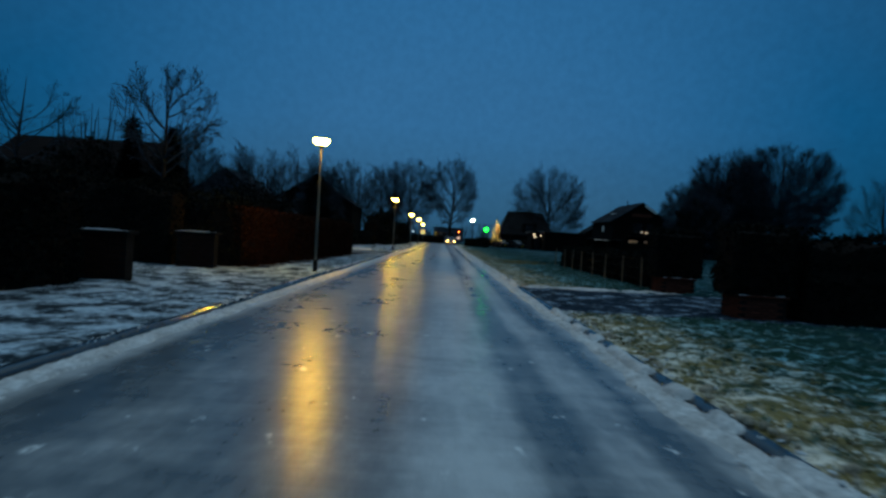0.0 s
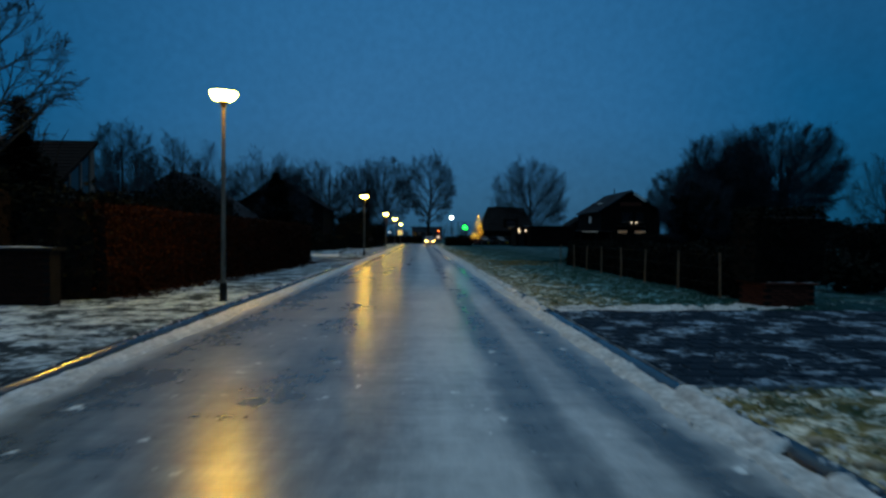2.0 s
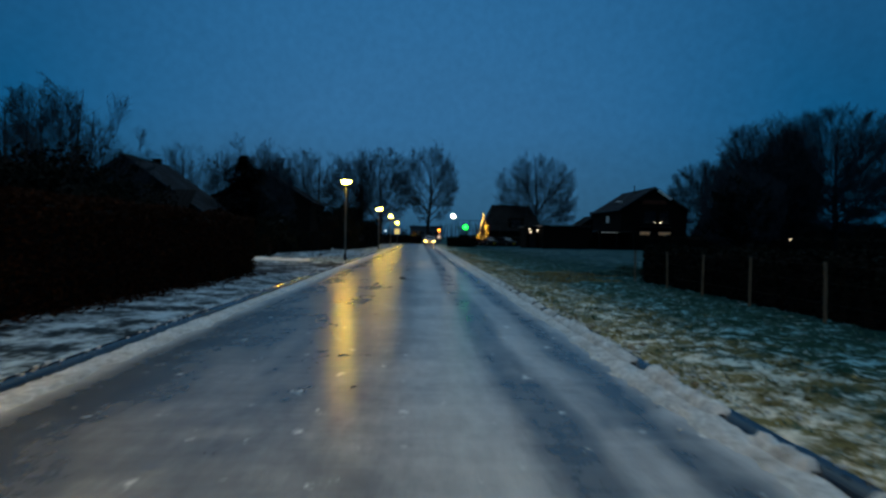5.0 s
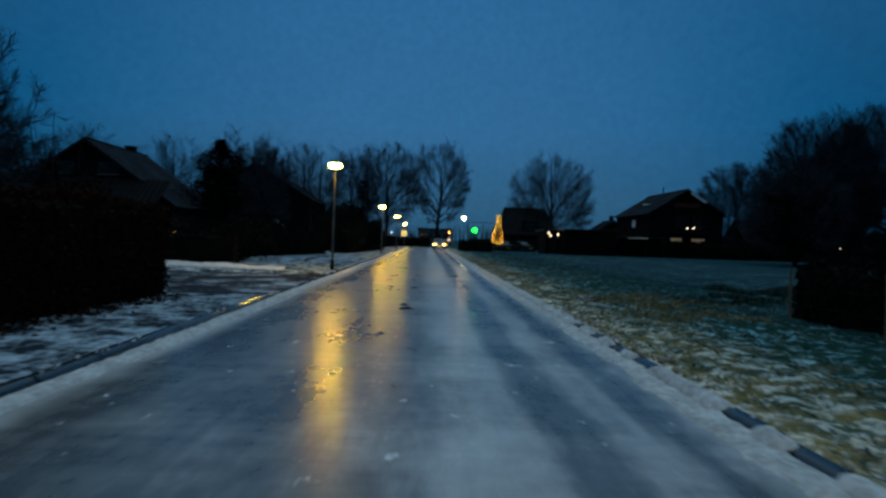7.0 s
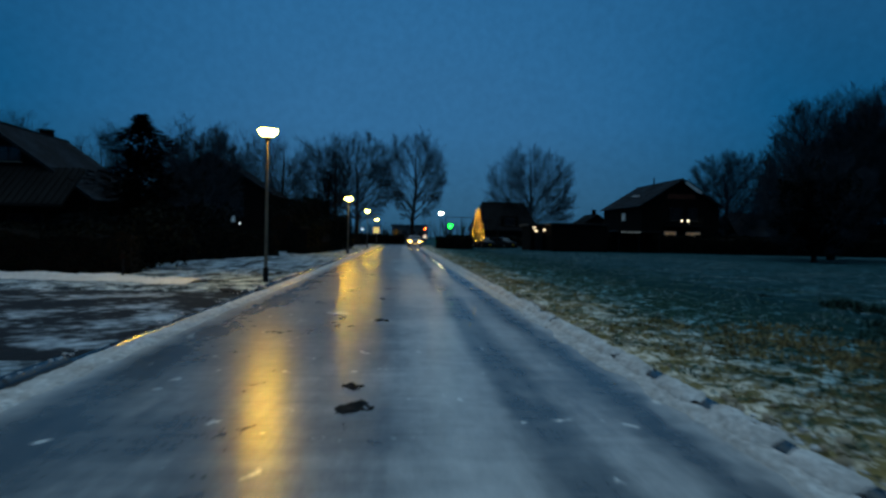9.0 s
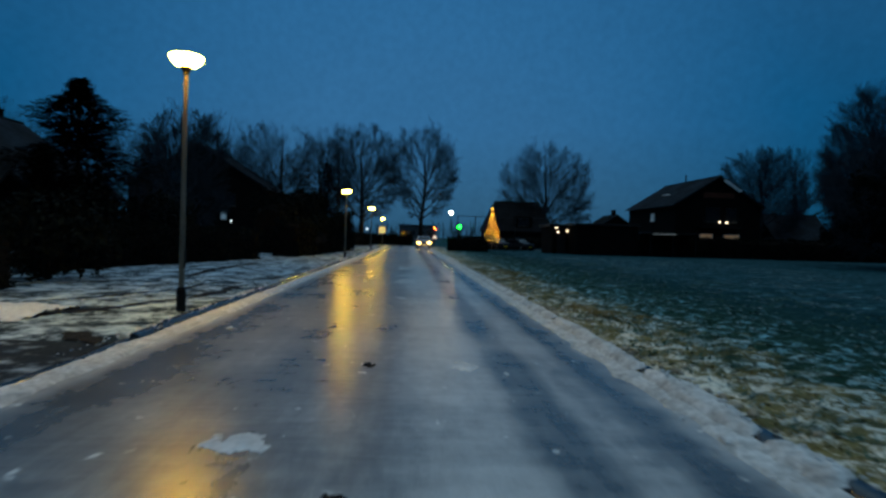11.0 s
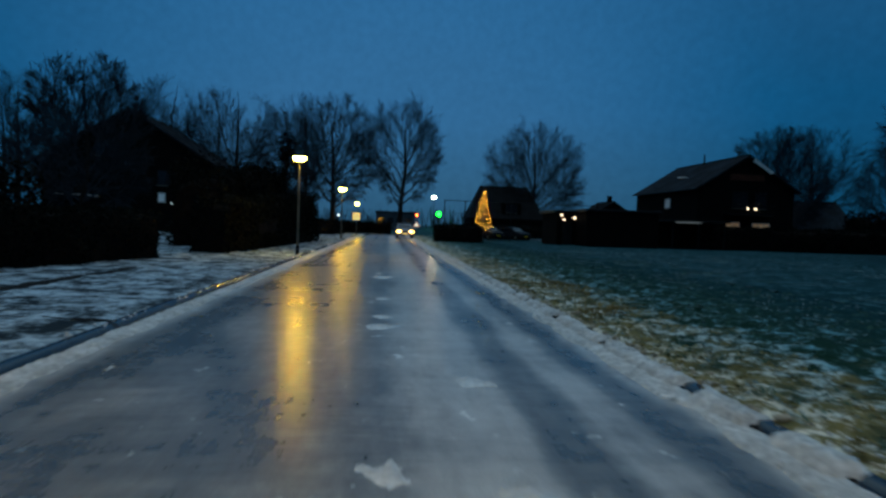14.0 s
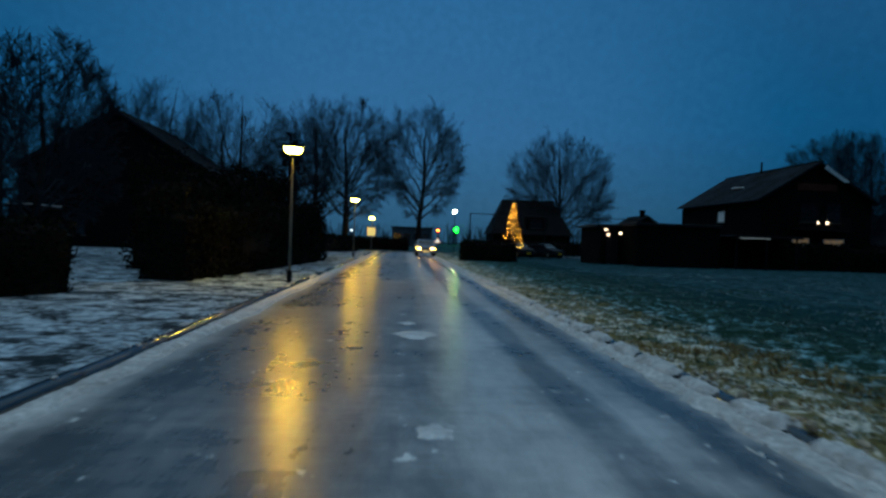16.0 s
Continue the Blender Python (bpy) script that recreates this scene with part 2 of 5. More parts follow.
M_CLOD = plain("frozen_snowy_earth", (0.20, 0.155, 0.10), (0.66, 0.56, 0.42), 14.0, 0.8, 0.8)
M_KERB = plain("wet_kerb_concrete", (0.012, 0.012, 0.012), (0.035, 0.033, 0.032), 8.0, 0.22, 0.12, vary=0.3, spec=1.0)
M_PAVER = patchy_snow("frosty_concrete_paver", (0.004, 0.011, 0.019), (0.015, 0.028, 0.043), 0.37, 0.10, 1.5, white=((0.17, 0.27, 0.36), (0.42, 0.53, 0.63)), world_wide=True)
M_JOINT = patchy_snow("snow_in_joints", (0.015, 0.026, 0.036), (0.04, 0.06, 0.078), 0.50, 0.16, 1.2, white=((0.16, 0.25, 0.33), (0.40, 0.50, 0.59)))
M_BARK = plain("wet_bark", (0.012, 0.011, 0.010), (0.034, 0.031, 0.029), 7.0, 0.85, 0.6)
# Bluish tone paints distance haze into all twigs.
M_TWIG = plain("bare_twigs", (0.018, 0.026, 0.034), (0.042, 0.056, 0.068), 9.0, 0.9, 0.2)
M_BEECH = leafy("withered_beech_leaves", (0.010, 0.0035, 0.0015), (0.034, 0.011, 0.004))
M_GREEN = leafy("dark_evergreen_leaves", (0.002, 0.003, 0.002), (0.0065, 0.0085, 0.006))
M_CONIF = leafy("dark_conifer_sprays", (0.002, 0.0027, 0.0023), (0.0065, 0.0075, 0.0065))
# Dark colour of the hedge cores stands for shade between the leaves.
M_CORE = plain("hedge_core_shade", (0.006, 0.005, 0.004), (0.016, 0.012, 0.009), 8.0, 0.95, 0.3)
M_BRICK = plain("dark_red_brick", (0.012, 0.005, 0.003), (0.028, 0.011, 0.007), 4.0, 0.85, 0.4, vary=0.25)
M_BEDBRICK = plain("red_bed_brick", (0.045, 0.014, 0.009), (0.11, 0.034, 0.022), 4.0, 0.85, 0.4, vary=0.25)
M_MORTAR = plain("dark_mortar", (0.007, 0.007, 0.0065), (0.016, 0.015, 0.014), 9.0, 0.95, 0.4)
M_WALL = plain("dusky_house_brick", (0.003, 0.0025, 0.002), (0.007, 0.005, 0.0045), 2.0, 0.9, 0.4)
M_SLATE = plain("slate_grey_cladding", (0.045, 0.056, 0.064), (0.09, 0.105, 0.115), 1.0, 0.8, 0.2)
M_PLASTER = plain("pale_render", (0.10, 0.095, 0.085), (0.17, 0.16, 0.14), 2.0, 0.9, 0.2)
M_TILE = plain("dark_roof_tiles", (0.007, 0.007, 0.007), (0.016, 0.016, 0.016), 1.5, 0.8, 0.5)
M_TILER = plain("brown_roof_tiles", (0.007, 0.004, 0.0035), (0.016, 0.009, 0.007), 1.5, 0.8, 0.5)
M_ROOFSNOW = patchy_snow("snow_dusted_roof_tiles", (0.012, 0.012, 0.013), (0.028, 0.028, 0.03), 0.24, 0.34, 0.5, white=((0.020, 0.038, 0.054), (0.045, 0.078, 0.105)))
M_WOODW = plain("white_painted_timber", (0.5, 0.5, 0.48), (0.75, 0.75, 0.72), 5.0, 0.5, 0.1)
# Wood colour is lightened to carry warm headlight light on the posts.
M_POST = plain("weathered_wood_post", (0.12, 0.088, 0.06), (0.24, 0.18, 0.12), 9.0, 0.85, 0.5, stretch=(3, 3, 0.4))
M_POLE = plain("galvanised_pole", (0.10, 0.10, 0.085), (0.22, 0.215, 0.18), 10.0, 0.5, 0.2, metal=0.5, stretch=(1, 1, 0.3))
M_BLACK = plain("black_plastic", (0.008, 0.008, 0.008), (0.02, 0.02, 0.02), 10.0, 0.5, 0.1)
M_STEEL = plain("dark_painted_steel", (0.008, 0.009, 0.010), (0.02, 0.022, 0.024), 8.0, 0.45, 0.1, metal=0.3)
M_SILVER = plain("silver_car_paint", (0.30, 0.31, 0.33), (0.42, 0.43, 0.45), 3.0, 0.28, 0.03, metal=0.6)
M_DARKCAR = plain("dark_car_paint", (0.008, 0.009, 0.011), (0.02, 0.021, 0.024), 3.0, 0.5, 0.03)
M_TYRE = plain("tyre_rubber", (0.010, 0.010, 0.010), (0.025, 0.025, 0.025), 12.0, 0.85, 0.3)
M_GLASS = plain("dark_window_glass", (0.010, 0.012, 0.015), (0.02, 0.024, 0.03), 1.0, 0.08, 0.02, spec=0.5)
M_DIRT = plain("wet_earth", (0.009, 0.009, 0.0085), (0.022, 0.020, 0.018), 6.0, 0.7, 0.8)
M_YPLATE = plain("yellow_plate", (0.62, 0.40, 0.02), (0.75, 0.5, 0.04), 4.0, 0.4, 0.05)
M_RED = plain("red_sign_border", (0.35, 0.02, 0.015), (0.5, 0.035, 0.025), 4.0, 0.4, 0.05)
M_LAMP = glowing("amber_lamp_bowl", (1.0, 0.56, 0.03), 185.0)
M_BULB = glowing("warm_fairy_light", (1.0, 0.46, 0.05), 26.0, False)
M_HEAD = glowing("headlight_glow", (1.0, 0.55, 0.14), 26.0)
M_AMBER = glowing("amber_indicator_glow", (1.0, 0.34, 0.03), 40.0)
M_WHITEL = glowing("white_lamp_glow", (1.0, 0.80, 0.44), 150.0)
M_WHITES = glowing("small_white_lamp_glow", (0.80, 0.95, 1.0), 1.6, False)
M_GREENL = glowing("green_light_glow", (0.0012, 1.0, 0.0035), 140.0)
M_STRIP = glowing("strip_light_glow", (0.80, 0.92, 0.86), 0.16, False)
M_WARMWIN = glowing("warm_lit_pane", (1.0, 0.62, 0.32), 0.09, False)
M_COLDWIN = glowing("white_lit_pane", (0.75, 0.9, 0.85), 0.024, False)
M_WALLLAMP = glowing("wall_lamp_glow", (1.0, 0.78, 0.5), 5.0, False)
M_SIGNLIT = glowing("lit_yellow_sign", (1.0, 0.72, 0.22), 0.75, False)
M_SIGNWHITE = glowing("lit_white_sign", (1.0, 0.80, 0.62), 0.9, False)


# ---- mesh tools ----
def part(name, vf, material, parent=None, label="", at=(0, 0, 0), smooth=False, kind=""):
    me = bpy.data.meshes.new(name)
    me.from_pydata([tuple(v) for v in vf[0]], [], [tuple(int(i) for i in f) for f in vf[1]])
    me.materials.append(material)
    if smooth:
        me.polygons.foreach_set("use_smooth", [True] * len(me.polygons))
    me.update()
    ob = new(name, me)
    ob.location = at
    if parent is not None:
        ob.parent = parent
    return tagged(ob, label, kind=kind)


def shared(name, me, parent, m):
    ob = new(name, me)
    ob.parent = parent
    ob.matrix_basis = m
    return ob


def join(*items):
    v, f = [], []
    for a, b in items:
        k = len(v)
        v.extend(a)
        f.extend([tuple(i + k for i in q) for q in b])
    return v, f


def box(x0, x1, y0, y1, z0, z1, c=0.0):
    """A box; c chamfers its edges."""
    if c <= 0:
        v = [(x, y, z) for z in (z0, z1) for y in (y0, y1) for x in (x0, x1)]
        return v, [(0, 2, 3, 1), (4, 5, 7, 6), (0, 1, 5, 4), (2, 6, 7, 3), (0, 4, 6, 2), (1, 3, 7, 5)]
    bm = bmesh.new()
    bmesh.ops.create_cube(bm, size=1)
    bmesh.ops.transform(bm, matrix=Matrix.Translation(((x0 + x1) / 2, (y0 + y1) / 2, (z0 + z1) / 2)) @ Matrix.Diagonal((x1 - x0, y1 - y0, z1 - z0, 1)), verts=bm.verts)
    bmesh.ops.bevel(bm, geom=bm.edges[:], offset=c, segments=1, affect="EDGES")
    bm.verts.index_update()
    out = [tuple(v.co) for v in bm.verts], [tuple(v.index for v in f.verts) for f in bm.faces]
    bm.free()
    return out


def tube(points, radii, sides=6, caps=True):
    v, f = [], []
    pts = [Vector(p) for p in points]
    for i, p in enumerate(pts):
        d = (pts[min(i + 1, len(pts) - 1)] - pts[max(i - 1, 0)]).normalized()
        a = d.orthogonal().normalized() if abs(d.z) < 0.95 else Vector((1, 0, 0))
        a = (a - d * a.dot(d)).normalized()
        b = d.cross(a)
        for s in range(sides):
            w = 2 * math.pi * s / sides
            v.append(tuple(p + (a * math.cos(w) + b * math.sin(w)) * radii[i]))
    for i in range(len(pts) - 1):
        for s in range(sides):
            t = (s + 1) % sides
            f.append((i * sides + s, i * sides + t, (i + 1) * sides + t, (i + 1) * sides + s))
    if caps:
        f.append(tuple(range(sides - 1, -1, -1)))
        f.append(tuple((len(pts) - 1) * sides + s for s in range(sides)))
    return v, f


def lathe(profile, sides=20):
    """Turns (radius, height) pairs round the z axis."""
    v, f = [], []
    for r, z in profile:
        for s in range(sides):
            w = 2 * math.pi * s / sides
            v.append((r * math.cos(w), r * math.sin(w), z))
    for i in range(len(profile) - 1):
        for s in range(sides):
            t = (s + 1) % sides
            f.append((i * sides + s, i * sides + t, (i + 1) * sides + t, (i + 1) * sides + s))
    f.append(tuple(range(sides - 1, -1, -1)))
    f.append(tuple((len(profile) - 1) * sides + s for s in range(sides)))
    return v, f


def prism(poly, y0, y1):
    """A polygon of (x, z) drawn out from y0 to y1."""
    k = len(poly)
    v = [(x, y0, z) for x, z in poly] + [(x, y1, z) for x, z in poly]
    f = [tuple(range(k)), tuple(range(2 * k - 1, k - 1, -1))]
    f += [(i, i + k, (i + 1) % k + k, (i + 1) % k) for i in range(k)]
    return v, f


def leaves(centres, size, rng, flat=0.0, long=1.0):
    """A small rhombic leaf at every centre, turned at random."""
    k = len(centres)
    u = rng.normal(size=(k, 3))
    u[:, 2] *= 1 - flat
    u /= np.linalg.norm(u, axis=1)[:, None]
    w = np.cross(u, rng.normal(size=(k, 3)))
    w /= np.linalg.norm(w, axis=1)[:, None]
    s = size * rng.uniform(0.6, 1.3, (k, 1))
    q = np.stack([centres - u * s * long, centres - w * s * 0.55, centres + u * s * long, centres + w * s * 0.55], 1).reshape(-1, 3)
    return q.tolist(), [(4 * i, 4 * i + 1, 4 * i + 2, 4 * i + 3) for i in range(k)]


def thing(name, at, label, category, group="", kind="", turn=0.0, size=1.0):
    ob = new(name)
    ob.matrix_basis = pose(*at, 0, 0, turn) @ Matrix.Diagonal((size, size, size, 1))
    return tagged(ob, label, category, group, kind)


def grid(xs, ys, height):
    xs, ys = list(xs), list(ys)
    v = [(x, y, height(x, y)) for y in ys for x in xs]
    n = len(xs)
    f = [(j * n + i, j * n + i + 1, (j + 1) * n + i + 1, (j + 1) * n + i) for j in range(len(ys) - 1) for i in range(n - 1)]
    return v, f


def bumpy(x, y, s=1.0):
    return noise.noise((x * s, y * s, 0.3))


# ---- ground, road and verges ----
ROAD_L, ROAD_R, END = -2.72, 3.02, 126.0
SIDE0, SIDE1 = 40.4, 47.6
DRIVE0, DRIVE1 = 14.4, 20.1


def smoothstep(a, b, x):
    t = min(1.0, max(0.0, (x - a) / (b - a)))
    return t * t * (3 - 2 * t)


def near_side(y):
    return smoothstep(SIDE0 - 0.7, SIDE0, y) * (1 - smoothstep(SIDE1, SIDE1 + 0.7, y))


def near_drive(y):
    return smoothstep(DRIVE0 - 0.15, DRIVE0, y) * (1 - smoothstep(DRIVE1, DRIVE1 + 0.15, y))


ground = part("ground", grid(np.linspace(-1200, 1200, 25), np.linspace(-300, 2100, 25), lambda x, y: -0.06), M_FIELD, label="wide frosty winter field reaching the horizon", kind="structure")
tagged(ground, category="ground")
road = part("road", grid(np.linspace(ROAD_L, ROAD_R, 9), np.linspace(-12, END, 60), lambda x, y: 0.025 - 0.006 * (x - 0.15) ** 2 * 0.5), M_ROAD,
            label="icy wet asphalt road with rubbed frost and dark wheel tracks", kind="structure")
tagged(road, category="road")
cross = part("cross_road", grid(np.linspace(-90, 90, 30), np.linspace(END, END + 7, 4), lambda x, y: 0.012), M_SIDE, label="frosty crossing road at the end of the street", kind="structure")
tagged(cross, category="road")

xs_l = [-2.86, -3.0, -3.15] + list(np.arange(-3.35, -9.2, -0.2)) + [-10, -12, -15, -20, -28, -40, -60, -90]
ys_v = np.arange(-8, END, 0.25)


def left_height(x, y):
    if x > -2.9:
        return 0.055 - 0.05 * near_side(y)
    lift = 0.075 + 0.035 * bumpy(x, y, 1.1) + 0.02 * bumpy(x, y, 3.7)
    lane = near_side(y) if x > -30 else 0.0
    return lift * (1 - lane) + lane * -0.01


tagged(part("pavement", grid(xs_l, ys_v, left_height), M_VERGE, label="footway and front lawns under thin trodden snow", kind="structure", smooth=True), category="pavement")
xs_r = [3.16, 3.3, 3.4] + list(np.arange(3.5, 8.0, 0.1)) + list(np.arange(8.0, 10.1, 0.2))
ys_r = np.concatenate([np.arange(-8, 76, 0.12), np.arange(76, END, 0.25)])


def right_height(x, y):
    if x < 3.2:
        return 0.06 - 0.06 * near_drive(y)
    lift = 0.07 + 0.04 * bumpy(x, y, 1.3) + 0.045 * bumpy(x, y, 3.3) + smoothstep(3.3, 3.6, x) * (0.04 * bumpy(x, y + 31.0, 5.6) + 0.02 * bumpy(x + 17.0, y, 8.7))
    d = near_drive(y)
    return lift * (1 - d) + d * -0.03


tagged(part("grass_verge", grid(xs_r, ys_r, right_height), M_GRASSV, label="tufted roadside grass under frost and snow crumbs, coloured warm by the kerb for headlight glow", kind="structure", smooth=True), category="verge")
tagged(part("meadow", grid([10.0, 10.5, 11, 12, 13, 15, 17, 20, 24, 28, 34, 40, 50, 64, 90], np.arange(-8, 104, 0.8), lambda x, y: 0.07 + 0.06 * bumpy(x, y, 0.5) - 0.1 * near_drive(y)), M_FIELD,
            label="dark green meadow powdered with frost", kind="structure", smooth=True), category="field")
tagged(part("side_road", grid(np.linspace(-30, -2.75, 40), np.linspace(SIDE0 - 0.2, SIDE1 + 0.2, 16), lambda x, y: 0.022 + 0.012 * bumpy(x, y, 2.0)), M_SIDE,
            label="side road mouth of dark paving half covered by ice", kind="structure", smooth=True), category="road")


def snow_strip(name, x0, x1, step, cover, base, seed, label, y0=-6.0, y1=126.0, thick=0.045, mat=None):
    """Crumbly snow lying in a strip; cover tells where it lies, base what it lies on."""
    xs, ys = np.arange(x0, x1 + 0.001, 0.045), np.arange(y0, y1, step)
    n = len(xs)
    val = [[cover(x, y) + 0.3 * noise.noise((x * 4.1, y * 2.7, seed)) + 0.25 * noise.noise((x * 11, y * 8, seed)) for x in xs] for y in ys]
    v, keep, f = [], {}, []
    for jj in range(len(ys) - 1):
        for ii in range(n - 1):
            if max(val[jj][ii], val[jj][ii + 1], val[jj + 1][ii], val[jj + 1][ii + 1]) <= 0.02:
                continue
            q = []
            for i, k in ((ii, jj), (ii + 1, jj), (ii + 1, jj + 1), (ii, jj + 1)):
                if (i, k) not in keep:
                    keep[(i, k)] = len(v)
                    c = val[k][i]
                    g = base(xs[i], ys[k])
                    z = g - 0.035 if c <= 0 else g + 0.006 + thick * (min(c, 1.0) + 0.44 * noise.noise((xs[i] * 16, ys[k] * 16, seed)))
                    v.append((xs[i], ys[k], z))
                q.append(keep[(i, k)])
            f.append(tuple(q))
    return tagged(part(name, (v, f), mat or M_GUTTER, label=label, kind="stuff", smooth=True), category="snow")


def band(x, lo, hi, soft=0.12):
    return min(smoothstep(lo - soft, lo + soft, x), 1 - smoothstep(hi - soft, hi + soft, x))


def road_z(x, y=0.0):
    return 0.025 - 0.003 * (x - 0.15) ** 2


snow_strip("snow_bank", -2.78, -2.1, 0.10, lambda x, y: 1.1 * band(x, -2.95, -2.50 + 0.10 * noise.noise((y * 0.3, 0, 1)) + 0.09 * noise.noise((y * 1.4, 0, 1)), 0.10) - 0.38 + 0.2 * noise.noise((y * 0.2, 3, 1)), road_z, 3.0, "crumbled snow lying in the gutter by the footway")
snow_strip("snow_bank", 2.45, 3.06, 0.10, lambda x, y: 1.1 * band(x, 2.80 + 0.11 * noise.noise((y * 0.3, 0, 2)) + 0.12 * noise.noise((y * 1.3, 0, 2)), 3.3, 0.12) - 0.36 + 0.25 * noise.noise((y * 0.25, 5, 1)), road_z, 8.0, "crumbled snow lying in the gutter by the grass")
def kerb_z(x, y):
    if x < 3.05:
        return 0.03 + 0.055 * smoothstep(2.92, 3.05, x)
    if x < 3.18:
        return 0.088
    u = (x - 3.16) / 0.14
    return 0.088 * (1 - u) + right_height(3.3, y) * u if x < 3.3 else right_height(x, y)


stone_rng = np.random.default_rng(44)
BARE_RUNS = ((6.0, 12.6, 0.85), (20.4, 26.4, 0.55), (27.6, 35.2, 0.9), (35.2, 38.6, 1.0), (39.0, 40.6, 0.9), (43.0, 49.0, 0.5), (50.4, 90.0, 0.75))
STONE = []
for k in range(140):
    odds = max([0.10] + [p for lo, hi, p in BARE_RUNS if lo <= k - 7.5 <= hi])
    STONE.append(-1.0 if stone_rng.random() < odds else 1.0)


def kerb_cover(x, y):
    """Snow over some stones and over every joint; the other stones lie bare."""
    u = y + 8.0
    k = int(u)
    lo, hi = (0.20, 0.74) if y < 37 else (0.34, 0.68)
    ragged = 0.12 * noise.noise((y * 3.1, x * 5.0, 7.7))
    bare = STONE[k] < 0 and lo + 0.14 * noise.noise((k * 1.7, 0.5, 0)) + ragged < u - k < hi + 0.2 * noise.noise((k * 1.3, 1.5, 0)) + ragged
    c = -0.62 if bare else 0.5 + 0.4 * noise.noise((x, y * 0.7, 2))
    c -= 1.6 * (1 - (smoothstep(2.90, 3.00, x) if y < 37 else smoothstep(2.87, 2.97, x)))
    return c - 1.8 * near_drive(y) - 1.6 * smoothstep(*((3.08, 3.25) if y < 37 else (3.12, 3.30)), x + 0.12 * noise.noise((y * 0.8, 0, 9)))


snow_strip("snow_on_kerb", 2.885, 3.42, 0.05, kerb_cover, kerb_z, 9.0, "snow crumbs lying over the joints of the kerb stones")


def drive_edge(x, y):
    return max(right_height(x, y), 0.07 if DRIVE0 < y < DRIVE1 else 0.0)


for lo, hi in ((13.7, 14.9), (19.4, 21.2)):
    snow_strip("snow_drift", 3.25, 8.6, 0.05, lambda x, y: 1.2 * band(y + 0.55 * noise.noise((x * 0.7, 0, lo)), lo + 0.4, hi - 0.5, 0.35) - 0.62 + 0.35 * noise.noise((x * 0.7, y * 1.5, lo)) - 0.12 * (x - 3.2),
               drive_edge, lo, "thin snow drifted along the edge of the drive", lo, hi, 0.014)
snow_strip("snow_on_kerb", -3.0, -2.72, 0.10, lambda x, y: -0.42 + 1.0 * noise.noise((x * 0.6, y * 0.4, 7)) - 0.6 * near_side(y), lambda x, y: 0.108 if x > -2.88 else left_height(min(x, -2.95), y) + 0.004, 10.0, "thin snow on the kerb by the footway")


snow_strip("snow_bank", -12.5, -4.7, 0.09, lambda x, y: 1.2 * band(y - 0.16 * (x + 3.6) * -1.0 + 0.5 * noise.noise((x * 0.5, 0, 4)), 48.9, 50.9 - 0.08 * (x + 12), 0.45) - 0.42 + 0.5 * noise.noise((x * 0.9, y * 1.6, 4)),
           lambda x, y: left_height(x, y), 12.0, "low bank of white snow pushed aside along the side road", 47.4, 54.0, 0.085, M_SNOW)


def stuff_name(ob, label, category):
    return tagged(ob, label, category, kind="stuff")


# ---- street lamps ----
def street_lamp(at, size=1.0):
    ob = thing("street_lamp", at, "slim grey street lamp post with a glowing amber bowl on top", "street lamp", "lamps along the street")
    part("pole", tube([(0, 0, 0), (0, 0, 0.5), (0, 0, 2.2), (0, 0, 3.95)], [0.05, 0.046, 0.04, 0.032], 12), M_POLE, ob)
    part("base_sleeve", lathe([(0.075, 0.0), (0.075, 0.40), (0.058, 0.44)], 14), M_BLACK, ob, "black base sleeve")
    part("bowl", lathe([(0.105, 4.01), (0.155, 4.03), (0.205, 4.065), (0.243, 4.115), (0.265, 4.17), (0.262, 4.18)], 24), M_LAMP, ob, "glowing amber bowl", smooth=True)
    part("lid", lathe([(0.27, 4.181), (0.27, 4.19), (0.18, 4.20), (0.05, 4.206)], 24), M_STEEL, ob, "flat dark lid", smooth=True)
    part("collar", lathe([(0.045, 3.88), (0.05, 3.93), (0.075, 3.97), (0.103, 4.009)], 16), M_STEEL, ob)
    part("hatch", box(0.04, 0.056, -0.03, 0.03, 0.75, 1.05, 0.004), M_STEEL, ob)
    return ob


lamp = street_lamp((-3.16, 21.02, 0.02))
for x, y, s in ((-3.15, 50.43, 1.0), (-3.08, 74.8, 0.93), (-3.11, 98.3, 0.96), (-3.16, 123.8, 0.9)):
    copy_thing(lamp, pose(x, y, 0.02) @ Matrix.Diagonal((1, 1, s, 1)))


